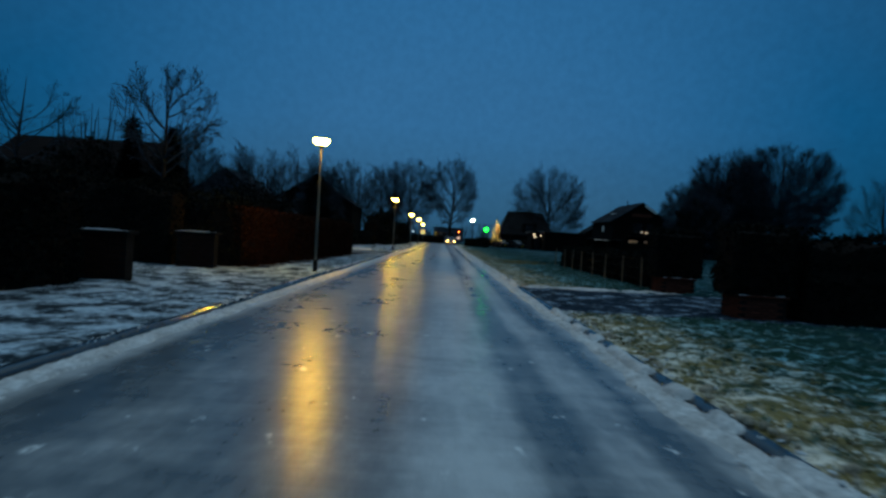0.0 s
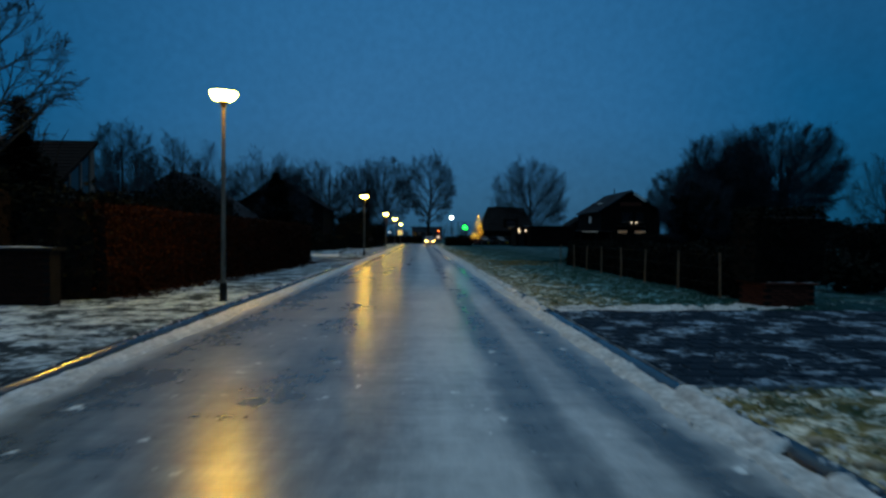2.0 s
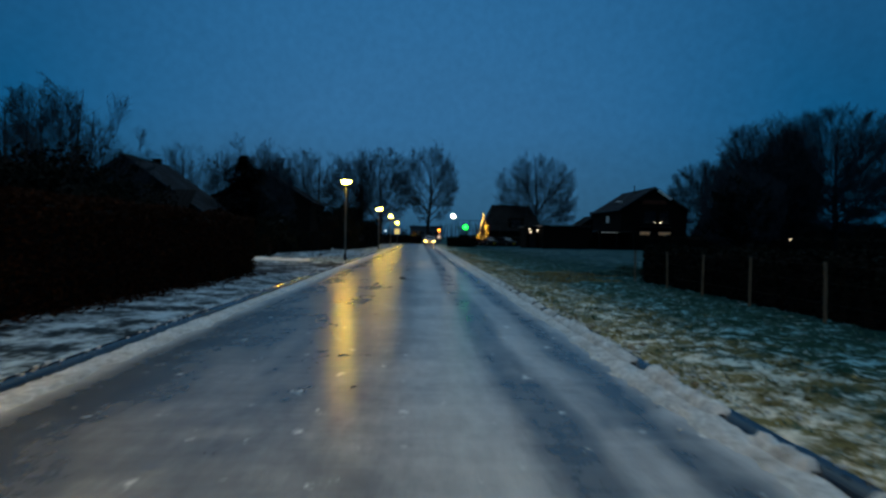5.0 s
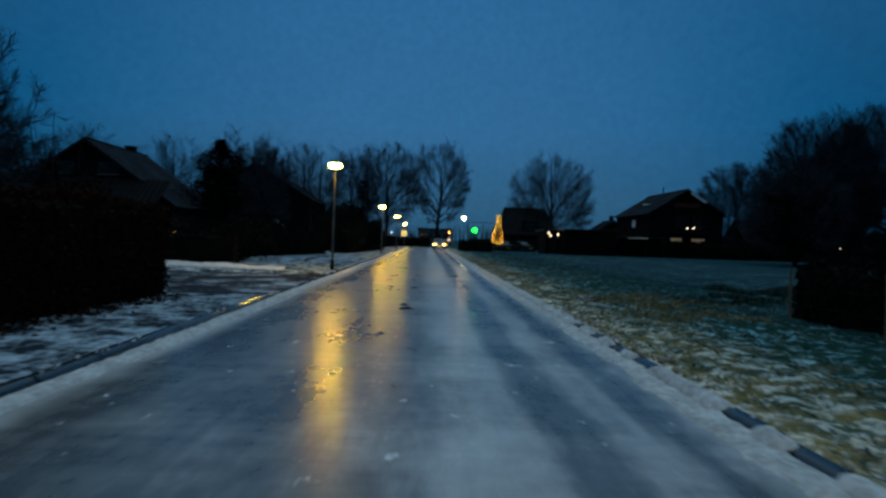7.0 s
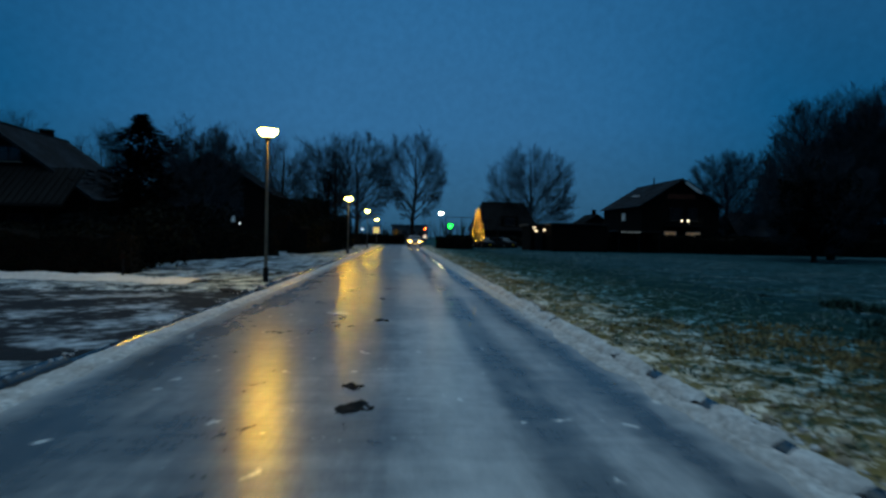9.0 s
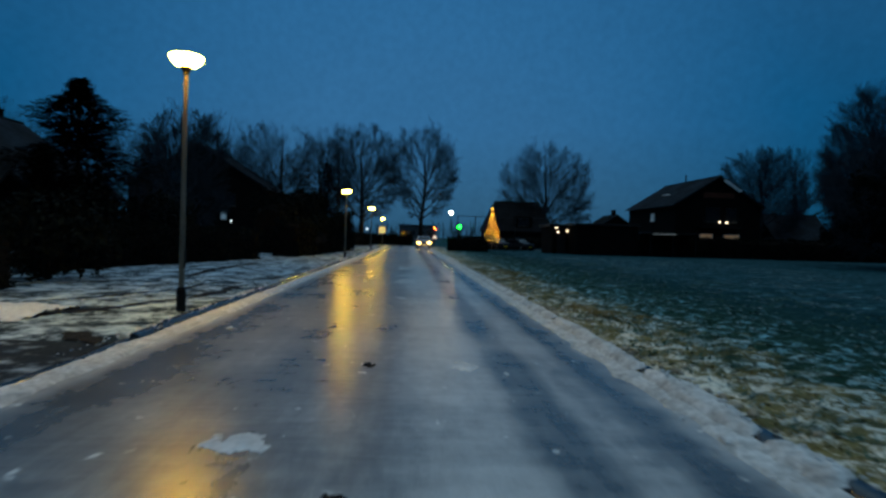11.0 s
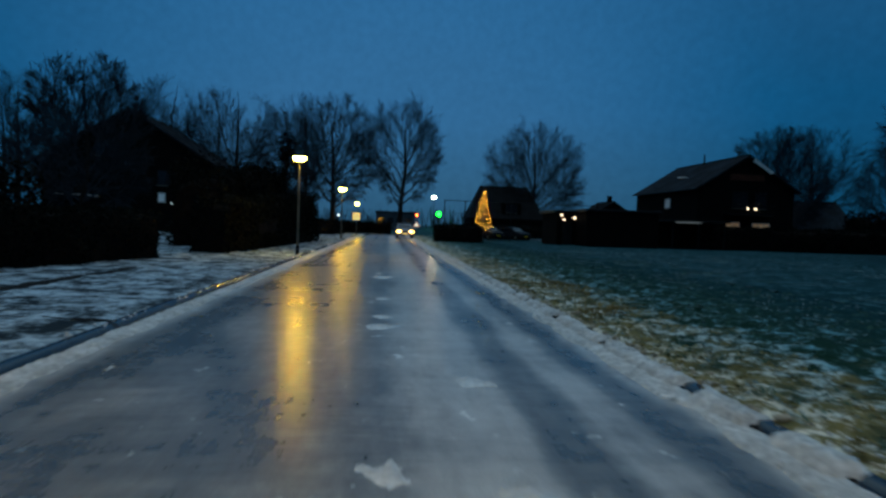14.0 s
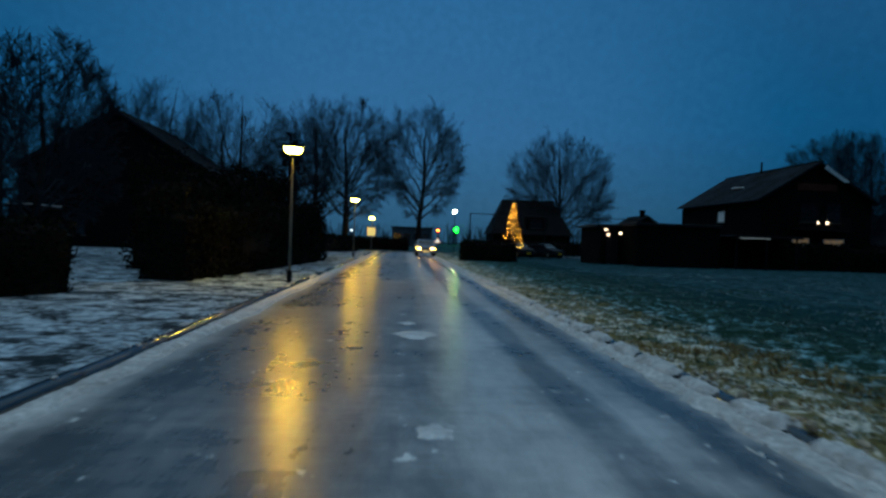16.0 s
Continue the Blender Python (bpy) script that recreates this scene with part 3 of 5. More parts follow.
# ---- trees ----
def bare_tree(name, at, height, seed, label, fork=0.28, spread=0.34, limbs=12, twig=0.012, lean=0.0, dense=1.0, radius=None, wild=1.0, low=-0.66):
    """A leafless tree: limbs rise from the fork and end on an egg-shaped crown."""
    rng = np.random.default_rng(seed)
    ob = thing(name, at, label, "tree", "bare winter trees")
    r0 = radius or height * 0.017
    jig = rng.normal(0, 0.010, (4, 2)) * height
    trunk_pts = [(0, 0, -0.1), (lean * height * 0.15 + jig[0, 0] * 0.4, jig[0, 1] * 0.4, height * 0.2), (lean * height * 0.4 + jig[1, 0], jig[1, 1], height * 0.45),
                 (lean * height * 0.7 + jig[2, 0] * 1.3, jig[2, 1] * 1.3, height * 0.7), (lean * height + jig[3, 0] * 1.5, jig[3, 1] * 1.5, height * 0.95)]
    part("trunk", tube(trunk_pts, [r0 * 1.3, r0, r0 * 0.66, r0 * 0.36, twig], 8), M_BARK, ob, smooth=True)
    v, f = [], []
    mid, half_h, half_w = height * (fork + 0.98) * 0.5, height * (0.98 - fork) * 0.5, height * spread

    def add(vf):
        k = len(v)
        v.extend(vf[0])
        f.extend([tuple(i + k for i in q) for q in vf[1]])

    def on_trunk(t):
        t = t * 4
        i = min(3, int(t))
        return Vector(trunk_pts[i]).lerp(Vector(trunk_pts[i + 1]), t - i)

    def room(p):
        """How far inside the crown a place lies: 0 at its centre, 1 on its outline."""
        return math.sqrt((p.x * p.x + p.y * p.y) / half_w ** 2 + ((p.z - mid) / half_h) ** 2)

    def grow(start, way, length, r, level):
        steps = (6, 4, 3, 2)[level]
        d, p, pts = Vector(way).normalized(), Vector(start), [tuple(start)]
        wob, lift = (0.04, 0.07, 0.10, 0.13)[level] * wild, (0.035, 0.03, 0.01, 0.0)[level]
        for _ in range(steps):
            d = (d + Vector(rng.normal(0, wob, 3)) + Vector((0, 0, lift))).normalized()
            p = p + d * (length / steps)
            pts.append(tuple(p))
            if room(p) > rng.uniform(0.90, 1.02):
                break
        sprout([Vector(q) for q in pts], r, level)

    def sprout(pts, r, level):
        n = len(pts) - 1
        add(tube(pts, [max(twig * 0.55, r * (1 - 0.85 * i / n)) for i in range(n + 1)], 5 if level == 0 else 3, False))
        if level == 3:
            return
        count = max(2, int((8, 6, 6)[level] * dense + rng.random()))
        for c in range(count):
            t = (0.22, 0.15, 0.1)[level] + 0.86 * (c + rng.random()) / count * (0.9, 0.98, 1.0)[level]
            i = min(n - 1, int(t * n))
            q = pts[i].lerp(pts[i + 1], min(1.0, t * n - i))
            along = (pts[i + 1] - pts[i]).normalized()
            side = along.orthogonal()
            side.rotate(Matrix.Rotation(rng.uniform(0, 2 * math.pi), 3, along))
            out = (q - Vector((0, 0, mid - 0.2 * half_h))).normalized()
            w = (along + side * rng.uniform(0.4, 0.85) + out * 0.35).normalized()
            grow(tuple(q), w, (half_h * 0.52, half_h * 0.28, half_h * 0.16)[level] * rng.uniform(0.7, 1.25), max(twig, r * 0.42), level + 1)

    for i in range(limbs):
        # every limb bends from the trunk to its own place near the outline of the crown
        up = low + (0.9 - low) * (i + rng.uniform(0.1, 0.9)) / limbs
        a = i * 2.4 + rng.uniform(-0.4, 0.4)
        flat = math.sqrt(max(0.03, 1 - up * up))
        tip = Vector((math.cos(a) * flat * half_w, math.sin(a) * flat * half_w, mid + up * half_h)) * 1.0
        tip = Vector((0, 0, mid)).lerp(tip, rng.uniform(0.80, 0.97))
        root = on_trunk(fork + max(0.0, 0.36 * (up - low) / (0.9 - low) + rng.uniform(-0.05, 0.05)))
        if root.z > tip.z - 0.12 * half_h:
            root = on_trunk(max(0.12, (tip.z - 0.2 * half_h) / height))
        reach = (tip - root).length
        elbow = root.lerp(tip, 0.5) + Vector((math.cos(a) * 0.10, math.sin(a) * 0.10, -0.05)) * reach + Vector(rng.normal(0, 0.035, 3)) * reach * wild
        pts = []
        for k in range(8):
            u = k / 7
            pts.append(root * (1 - u) ** 2 + elbow * 2 * u * (1 - u) + tip * u * u + Vector(rng.normal(0, 0.008, 3)) * reach * wild * min(1, k))
        sprout(pts, r0 * 0.42 * (1.0 - 0.35 * (up + 0.55) / 1.45), 0)
    part("crown", (v, f), M_TWIG, ob, "crown of fine bare branches")
    return ob


def conifer(at, height, width, seed, label="dark full conifer standing in a front garden", count=3200):
    rng = np.random.default_rng(seed)
    ob = thing("conifer", at, label, "tree", "dark conifers")
    part("trunk", tube([(0, 0, -0.1), (0, 0, height * 0.5), (0, 0, height * 0.97)], [height * 0.02, height * 0.013, 0.01], 7), M_BARK, ob)
    v, f = [], []
    for k in range(count):
        t = rng.random() ** 0.7
        z = height * (1 - t) * 0.97 + 0.08
        rr = width * (0.06 + 0.94 * t ** 0.7) * (0.8 + 0.3 * math.sin(z * 3.1 + seed)) * rng.uniform(0.35, 1.08)
        a = rng.uniform(0, 2 * math.pi)
        c = Vector((rr * math.cos(a), rr * math.sin(a), z))
        out = Vector((math.cos(a), math.sin(a), rng.uniform(-0.35, 0.35))).normalized()
        w = out.cross(Vector((0, 0, 1))).normalized() * rng.uniform(0.05, 0.11)
        ln = rng.uniform(0.14, 0.32)
        i = len(v)
        v += [tuple(c - out * ln), tuple(c + w), tuple(c + out * ln), tuple(c - w)]
        f.append((i, i + 1, i + 2, i + 3))
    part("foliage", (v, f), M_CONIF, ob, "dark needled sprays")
    return ob


def hedge(pts, width, height, mat, seed, label, leaf=0.05, density=420, rough=0.12, category="hedge"):
    """A hedge along a line of (x, y) points; the two heights belong to its ends."""
    rng = np.random.default_rng(seed)
    (x0, y0), (x1, y1) = pts
    h0, h1 = height if isinstance(height, tuple) else (height, height)
    length = math.hypot(x1 - x0, y1 - y0)
    ob = thing("hedge", (x0, y0, 0.03), label, category, turn=math.degrees(math.atan2(y1 - y0, x1 - x0)))
    w = width / 2
    n = max(3, int(length / 0.35))

    def hh(u):
        return h0 + (h1 - h0) * u
    v, f = [], []
    ring = [(-w, 0.0), (-w * 1.02, 0.5), (-w * 0.9, 0.93), (0, 0.98), (w * 0.9, 0.93), (w * 1.02, 0.5), (w, 0.0)]
    for i in range(n + 1):
        u = i / n
        for a, b in ring:
            k = 1 + rough * 0.8 * noise.noise((u * length * 0.9, a * 2, b * 2 + seed))
            v.append((u * length, a * 0.88 * k, b * hh(u) * 0.95 * k))
    m = len(ring)
    for i in range(n):
        f += [(i * m + j, i * m + j + 1, (i + 1) * m + j + 1, (i + 1) * m + j) for j in range(m - 1)]
    f += [tuple(range(m - 1, -1, -1)), tuple(n * m + j for j in range(m))]
    # Solid hull, coloured dark in place of shade among inner branches.
    part("core", (v, f), M_CORE, ob, "solid core coloured dark for inner shade")
    area = length * (2 * max(h0, h1) + width) + 2 * width * max(h0, h1)
    k = int(area * density)
    u = rng.random(k)
    pick = rng.random(k) * (2 * max(h0, h1) + width)
    hs = h0 + (h1 - h0) * u
    c = np.zeros((k, 3))
    c[:, 0] = u * length
    hm = max(h0, h1)
    left, right = pick < hm, pick > hm + width
    topm = ~(left | right)
    c[:, 1] = np.where(left, -w, np.where(right, w, (pick - hm) - w))
    c[:, 2] = np.where(topm, hs, hs * np.where(left, pick / hm, (pick - hm - width) / hm))
    wob = np.array([noise.noise((a * 0.9, b * 1.4, z * 1.4 + seed)) for a, b, z in c])
    c[:, 1] *= 1 + rough * wob
    c[:, 2] *= 1 + rough * 0.6 * wob
    ends = rng.random(k) < (2 * width * hm) / area
    c[ends, 0] = np.where(rng.random(ends.sum()) < 0.5, 0.0, length)
    c[ends, 1] = rng.uniform(-w, w, ends.sum())
    c[ends, 2] = rng.uniform(0, 1, ends.sum()) * hs[ends]
    c += rng.normal(0, 0.035, (k, 3))
    c[:, 2] = np.maximum(c[:, 2], 0.03)
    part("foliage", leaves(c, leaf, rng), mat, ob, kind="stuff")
    return ob


def shrub(at, radius, height, seed, label, mat=None, count=1800, shoots=0):
    rng = np.random.default_rng(seed)
    ob = thing("shrub", at, label, "shrub", "garden shrubs")
    stems = [tube([(0, 0, -0.05), (math.cos(a) * radius * 0.3, math.sin(a) * radius * 0.3, height * 0.45), (math.cos(a) * radius * 0.6, math.sin(a) * radius * 0.6, height * 0.8)], [0.04, 0.03, 0.012], 4)
             for a in rng.uniform(0, 6.28, 9)]
    for _ in range(shoots):
        a, r = rng.uniform(0, 6.28), radius * rng.random() ** 0.5 * 0.8
        x, y = math.cos(a) * r, math.sin(a) * r
        stems.append(tube([(x * 0.5, y * 0.5, height * 0.5), (x, y, height * rng.uniform(0.9, 1.1)), (x * 1.15 + rng.normal(0, 0.1), y * 1.15, height * rng.uniform(1.1, 1.45))], [0.03, 0.02, 0.008], 3))
    part("branchwork", join(*stems), M_BARK, ob, kind="stuff")
    d = rng.normal(size=(count, 3))
    d /= np.linalg.norm(d, axis=1)[:, None]
    lump = np.array([1 + 0.28 * noise.noise((a * 2.2 + seed, b * 2.2, z * 2.2)) for a, b, z in d])
    rr = rng.random((count, 1)) ** 0.35 * lump[:, None]
    c = d * rr * (radius, radius, height * 0.5) + (0, 0, height * 0.5)
    c[:, 2] = np.maximum(c[:, 2], 0.04)
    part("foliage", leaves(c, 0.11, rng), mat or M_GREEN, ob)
    return ob


# ---- houses ----
def window(parent, x, y, z, w, h, facing, pane_mat, bars=1):
    """A framed window; facing is 's' for a wall that looks to -y, 'e' to +x, 'w' to -x."""
    d = 0.06
    a, b = w / 2, h / 2
    loop = [(-a, -b), (a, -b), (a, b), (-a, b), (-a + 0.07, -b + 0.07), (a - 0.07, -b + 0.07), (a - 0.07, b - 0.07), (-a + 0.07, b - 0.07)]
    ring = [(x0, y0, z0) for y0 in (-d, d) for x0, z0 in loop]
    faces = []
    for k in range(4):
        m = (k + 1) % 4
        faces += [(k, m, m + 4, k + 4), (k + 12, m + 12, m + 8, k + 8), (k, k + 8, m + 8, m), (k + 4, m + 4, m + 12, k + 12)]
    frame_mat = M_WOODW if pane_mat is not M_GLASS else M_STEEL
    fr = part("window", (ring, faces), frame_mat, parent, "framed window")
    for k in range(bars):
        c = -w / 2 + w * (k + 1) / (bars + 1)
        part("mullion", box(c - 0.03, c + 0.03, -d * 0.9, d * 0.9, -h / 2 + 0.072, h / 2 - 0.072), frame_mat, fr)
    turn = {"s": 0, "e": 90, "w": -90, "n": 180}[facing]
    fr.matrix_basis = pose(x, y, z, 0, 0, turn)
    part("pane", box(-w / 2 + 0.06, w / 2 - 0.06, -0.02, 0.0, -h / 2 + 0.06, h / 2 - 0.06), pane_mat, fr)
    part("sill", box(-w / 2 - 0.05, w / 2 + 0.05, -0.14, 0.02, -h / 2 - 0.06, -h / 2 - 0.002), M_PLASTER, fr)
    return fr


def gable_house(at, half, length, eave, peak, label, roof_mat=None, wall_mat=None, over=0.35, chimney=None, turn=0.0):
    """A house whose ridge runs along its own y; its front gable stands at y = 0."""
    ob = thing("house", at, label, "house", "houses along the street", turn=turn)
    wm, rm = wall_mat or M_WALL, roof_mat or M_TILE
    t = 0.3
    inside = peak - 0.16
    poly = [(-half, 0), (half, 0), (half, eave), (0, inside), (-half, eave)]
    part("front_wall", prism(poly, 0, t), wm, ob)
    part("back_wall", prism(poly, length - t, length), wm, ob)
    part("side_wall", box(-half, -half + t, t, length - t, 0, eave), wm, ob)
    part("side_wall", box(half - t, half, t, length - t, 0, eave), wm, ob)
    rise = (peak - eave) / half
    ex, ez = half + over, eave - over * rise
    for s in (-1, 1):
        quad = [(0, peak), (s * ex, ez), (s * ex, ez - 0.14), (0, peak - 0.15)]
        if s > 0:
            quad = quad[::-1]
        part("roof", prism(quad, -over, length + over), rm, ob)
        rows = int(math.hypot(ex, peak - ez) / 0.36)
        courses = []
        for r in range(rows):
            u = (r + 0.5) / rows
            x, z = s * ex * u, peak + (ez - peak) * u
            courses.append(tube([(x, -over + 0.02, z + 0.012), (x, length + over - 0.02, z + 0.012)], [0.03, 0.03], 4))
        part("tiling", join(*courses), rm, ob, kind="stuff")
        part("barge_board", prism([(0, peak + 0.02), (s * ex, ez + 0.02), (s * ex, ez - 0.2), (0, peak - 0.2)][::-s], -over - 0.05, -over - 0.003), M_STEEL, ob)
        part("gutter", tube([(s * (ex + 0.05), -over, ez - 0.1), (s * (ex + 0.05), length + over, ez - 0.1)], [0.06, 0.06], 6), M_STEEL, ob)
    part("ridge", tube([(0, -over, peak + 0.01), (0, length + over, peak + 0.01)], [0.09, 0.09], 6), M_TILE, ob)
    if chimney:
        cx, cy, ch = chimney
        base = peak - abs(cx) * rise
        ch_ob = part("chimney", box(cx - 0.35, cx + 0.35, cy - 0.3, cy + 0.3, base - 0.6, base + ch, 0.02), wm, ob)
        part("cap", box(cx - 0.42, cx + 0.42, cy - 0.37, cy + 0.37, base + ch, base + ch + 0.1, 0.02), M_MORTAR, ch_ob)
    return ob


# ---- house one, beyond the beech hedge ----
def shed_roof_house():
    ob = thing("house", (-20.2, 47.4, 0), "brown-roofed house with a glazed gable and one long roof slope", "house", "houses along the street", size=1.12)
    w = 10.0
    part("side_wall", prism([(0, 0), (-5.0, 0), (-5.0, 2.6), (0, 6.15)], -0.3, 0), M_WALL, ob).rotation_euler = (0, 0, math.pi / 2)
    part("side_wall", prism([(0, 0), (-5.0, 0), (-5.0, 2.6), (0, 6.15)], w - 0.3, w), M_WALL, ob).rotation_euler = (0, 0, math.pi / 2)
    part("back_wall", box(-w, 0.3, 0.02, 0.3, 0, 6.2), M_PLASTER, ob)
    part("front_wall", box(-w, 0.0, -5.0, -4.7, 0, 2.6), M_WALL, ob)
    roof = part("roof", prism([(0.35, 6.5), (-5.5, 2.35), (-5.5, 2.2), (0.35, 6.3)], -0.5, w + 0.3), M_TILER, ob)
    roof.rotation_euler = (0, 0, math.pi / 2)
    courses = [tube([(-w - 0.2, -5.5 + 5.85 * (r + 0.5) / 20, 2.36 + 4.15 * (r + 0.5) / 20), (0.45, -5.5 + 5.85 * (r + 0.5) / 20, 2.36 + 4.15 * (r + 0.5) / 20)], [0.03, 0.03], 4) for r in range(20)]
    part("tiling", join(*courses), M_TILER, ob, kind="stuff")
    part("glazing", prism([(-0.35, 3.3), (-3.4, 3.3), (-3.4, 3.5), (-0.35, 5.6)][::-1], -0.36, -0.305), M_GLASS, ob, "triangular gable glazing").rotation_euler = (0, 0, math.pi / 2)
    for u in (-0.25, -1.2, -2.2, -3.3):
        top = 3.5 + (u + 3.4) * 0.69 + 0.1
        part("mullion", box(0.3, 0.42, u - 0.05, u + 0.05, 3.4, top), M_PLASTER, ob)
    part("transom", box(0.3, 0.42, -3.4, -0.25, 3.15, 3.27), M_PLASTER, ob)
    for u, v in ((-3.6, 1.5), (-1.4, 1.5)):
        window(ob, 0.32, u, v, 1.6, 1.3, "e", M_GLASS)
    return ob


shed_roof_house()
gable_house((-28.5, 48.6, 0), 4.2, 9, 4.4, 7.4, "dark gabled house wing behind the brown-roofed house", turn=8)


# ---- low brick piers with snow caps, by the first front drive ----
def ragged_cap(x0, x1, y0, y1, z, thick, cover, seed):
    """Thin uneven snow on a flat top, eaten away at its edges and in holes."""
    nx, ny = max(8, int((x1 - x0) / 0.04)), max(6, int((y1 - y0) / 0.04))
    v, f, keep = [], [], {}

    def depth(i, j):
        x, y = x0 + (x1 - x0) * i / nx, y0 + (y1 - y0) * j / ny
        edge = min(i, nx - i, 3) / 3 * min(j, ny - j, 2) / 2
        return cover + 0.9 * noise.noise((x * 3.3, y * 3.3, seed)) + 0.45 * noise.noise((x * 11, y * 11, seed)) - 0.45 * (1 - edge)
    for j in range(ny):
        for i in range(nx):
            corners = ((i, j), (i + 1, j), (i + 1, j + 1), (i, j + 1))
            if max(depth(*c) for c in corners) <= 0:
                continue
            for c in corners:
                if c not in keep:
                    keep[c] = len(v)
                    v.append((x0 + (x1 - x0) * c[0] / nx, y0 + (y1 - y0) * c[1] / ny, z + max(-0.003, thick * min(1.0, 1.6 * depth(*c)))))
            f.append(tuple(keep[c] for c in corners))
    return v, f


def brick_pier(at, label):
    ob = thing("garden_pier", at, label, "garden wall", "brick garden piers")
    w, d, h = 1.15, 0.34, 1.02
    part("mortar_core", box(-w / 2 + 0.012, w / 2 - 0.012, -d / 2 + 0.012, d / 2 - 0.012, 0, h), M_MORTAR, ob)
    br = bpy.data.meshes.new("brick")
    v, f = box(-0.105, 0.105, -0.05, 0.05, -0.026, 0.026, 0.006)
    br.from_pydata(v, [], f)
    br.materials.append(M_BRICK)
    for r in range(16):
        off = 0.11 if r % 2 else 0.0
        for c in range(-3, 4):
            x = c * 0.22 + off
            if abs(x) > w / 2 - 0.1:
                continue
            for s in (-1, 1):
                shared("brick", br, ob, pose(x, s * (d / 2 - 0.052), 0.034 + r * 0.0635))
    part("capstone", box(-w / 2 - 0.06, w / 2 + 0.06, -d / 2 - 0.06, d / 2 + 0.06, h, h + 0.07, 0.012), M_MORTAR, ob, "concrete capstone")
    part("snow_cap", ragged_cap(-w / 2 - 0.05, w / 2 + 0.05, -d / 2 - 0.05, d / 2 + 0.05, h + 0.07, 0.022, 0.32, at[1]), M_CAPSNOW, ob, "thin broken snow cap", smooth=True)
    return ob


pier = brick_pier((-6.6, 20.4, 0.05), "low dark brick garden pier capped with snow")
copy_thing(pier, pose(-6.5, 15.2, 0.05))
hedge([(-6.1, 21.5), (-5.25, 39.2)], 1.0, (1.95, 1.85), M_BEECH, 11, "long clipped beech hedge with withered brown leaves", 0.045, 620, 0.10)
hedge([(-7.6, 4.0), (-7.0, 14.3)], 1.2, (2.5, 2.1), M_GREEN, 12, "tall dark evergreen garden hedge", 0.06, 260, 0.2)
hedge([(-7.4, 20.8), (-13.0, 21.6)], 0.9, (2.5, 2.9), M_GREEN, 13, "dark evergreen hedge along the drive", 0.06, 220, 0.2)
conifer((-9.4, 24.6, 0.05), 4.9, 1.15, 37, "dark ragged conifer behind the beech hedge", 3000)
shrub((-12.0, 23.8, 0.05), 1.5, 4.3, 48, "tall dark evergreen shrub beside the house", count=2200, shoots=14)
shrub((-10.6, 26.4, 0.05), 1.3, 4.0, 50, "tall dark evergreen shrub beside the house", count=2000, shoots=12)
bare_tree("garden_tree", (-8.5, 22.2, 0.05), 6.7, 21, "bare leafless garden tree behind the beech hedge", 0.44, 0.25, 15, 0.008, dense=0.65, radius=0.11, wild=0.8, low=-0.35)
bare_tree("garden_tree", (-23.5, 36.5, 0.05), 9.6, 22, "bare leafless tree behind the houses", 0.4, 0.34, 13, 0.010, dense=0.65, radius=0.14, wild=0.8, low=-0.2)
conifer((-10.2, 23.2, 0.05), 4.9, 1.0, 31, "slim dark conifer in the garden")
conifer((-12.2, 27.0, 0.05), 4.6, 1.3, 32)
bare_tree("garden_tree", (-12.6, 43.2, 0.05), 7.2, 23, "bare bushy garden tree above the dark shrubs", 0.2, 0.34, 16, 0.008, dense=0.9, radius=0.10, wild=1.2)
shrub((-11.2, 39.0, 0.05), 2.6, 4.0, 41, "large dark rounded garden shrub", count=4600)
shrub((-8.4, 33.5, 0.05), 1.9, 3.0, 43, "rounded dark shrub above the beech hedge", count=1800, shoots=14)
shrub((-13.2, 45.0 + 4.2, 0.05), 2.2, 3.9, 42, "dark shrub with tall bare shoots by the side road", count=2600, shoots=9)
hedge([(-6.6, 21.3), (-9.6, 40.0)], 1.4, (2.1, 2.6), M_GREEN, 14, "dense dark evergreen border behind the beech hedge", 0.07, 160, 0.35)

# ---- small sign post at the side road ----
sp = thing("marker_post", (-7.0, 50.6, 0.05), "short dark marker post with a small reflector", "post")
part("post", tube([(0, 0, 0), (0, 0, 0.75)], [0.035, 0.035], 8), M_STEEL, sp)
part("plate", box(-0.06, 0.06, -0.05, -0.036, 0.56, 0.7, 0.006), M_BRICK, sp, "dull red reflective plate")

gp = thing("gate_post", (-9.3, 48.4, 0.05), "short dark timber post in the snow by the side road", "post")
part("post", tube([(0, 0, -0.05), (0.01, 0, 0.5), (0.0, 0.01, 0.98)], [0.07, 0.068, 0.066], 8), M_BARK, gp)
bare_tree("bare_bush", (-10.8, 48.3, 0.03), 1.3, 49, "small bare twiggy bush beside the side road", 0.08, 0.42, 12, 0.006, dense=0.6, radius=0.03)

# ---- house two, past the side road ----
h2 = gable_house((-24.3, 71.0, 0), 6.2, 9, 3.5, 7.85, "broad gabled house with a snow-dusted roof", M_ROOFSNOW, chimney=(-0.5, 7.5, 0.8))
part("porch_roof", prism([(-0.02, 5.0), (-2.6, 2.75), (-2.6, 2.6), (-0.02, 4.8)], -6.0, 6.0), M_TILE, h2, "low tiled roof slope below the gable").rotation_euler = (0, 0, math.pi / 2)
part("porch_tiling", join(*[tube([(-5.9 + 0.4 * k, -0.05, 5.02), (-5.9 + 0.4 * k, -2.6, 2.78)], [0.06, 0.06], 5) for k in range(30)]), M_TILE, h2, kind="stuff")
window(h2, -1.6, -0.02, 5.75, 1.5, 0.9, "s", M_GLASS)
window(h2, 1.6, -0.02, 5.75, 1.5, 0.9, "s", M_GLASS)
window(h2, 2.6, -0.02, 1.6, 2.0, 1.3, "s", M_GLASS, 2)
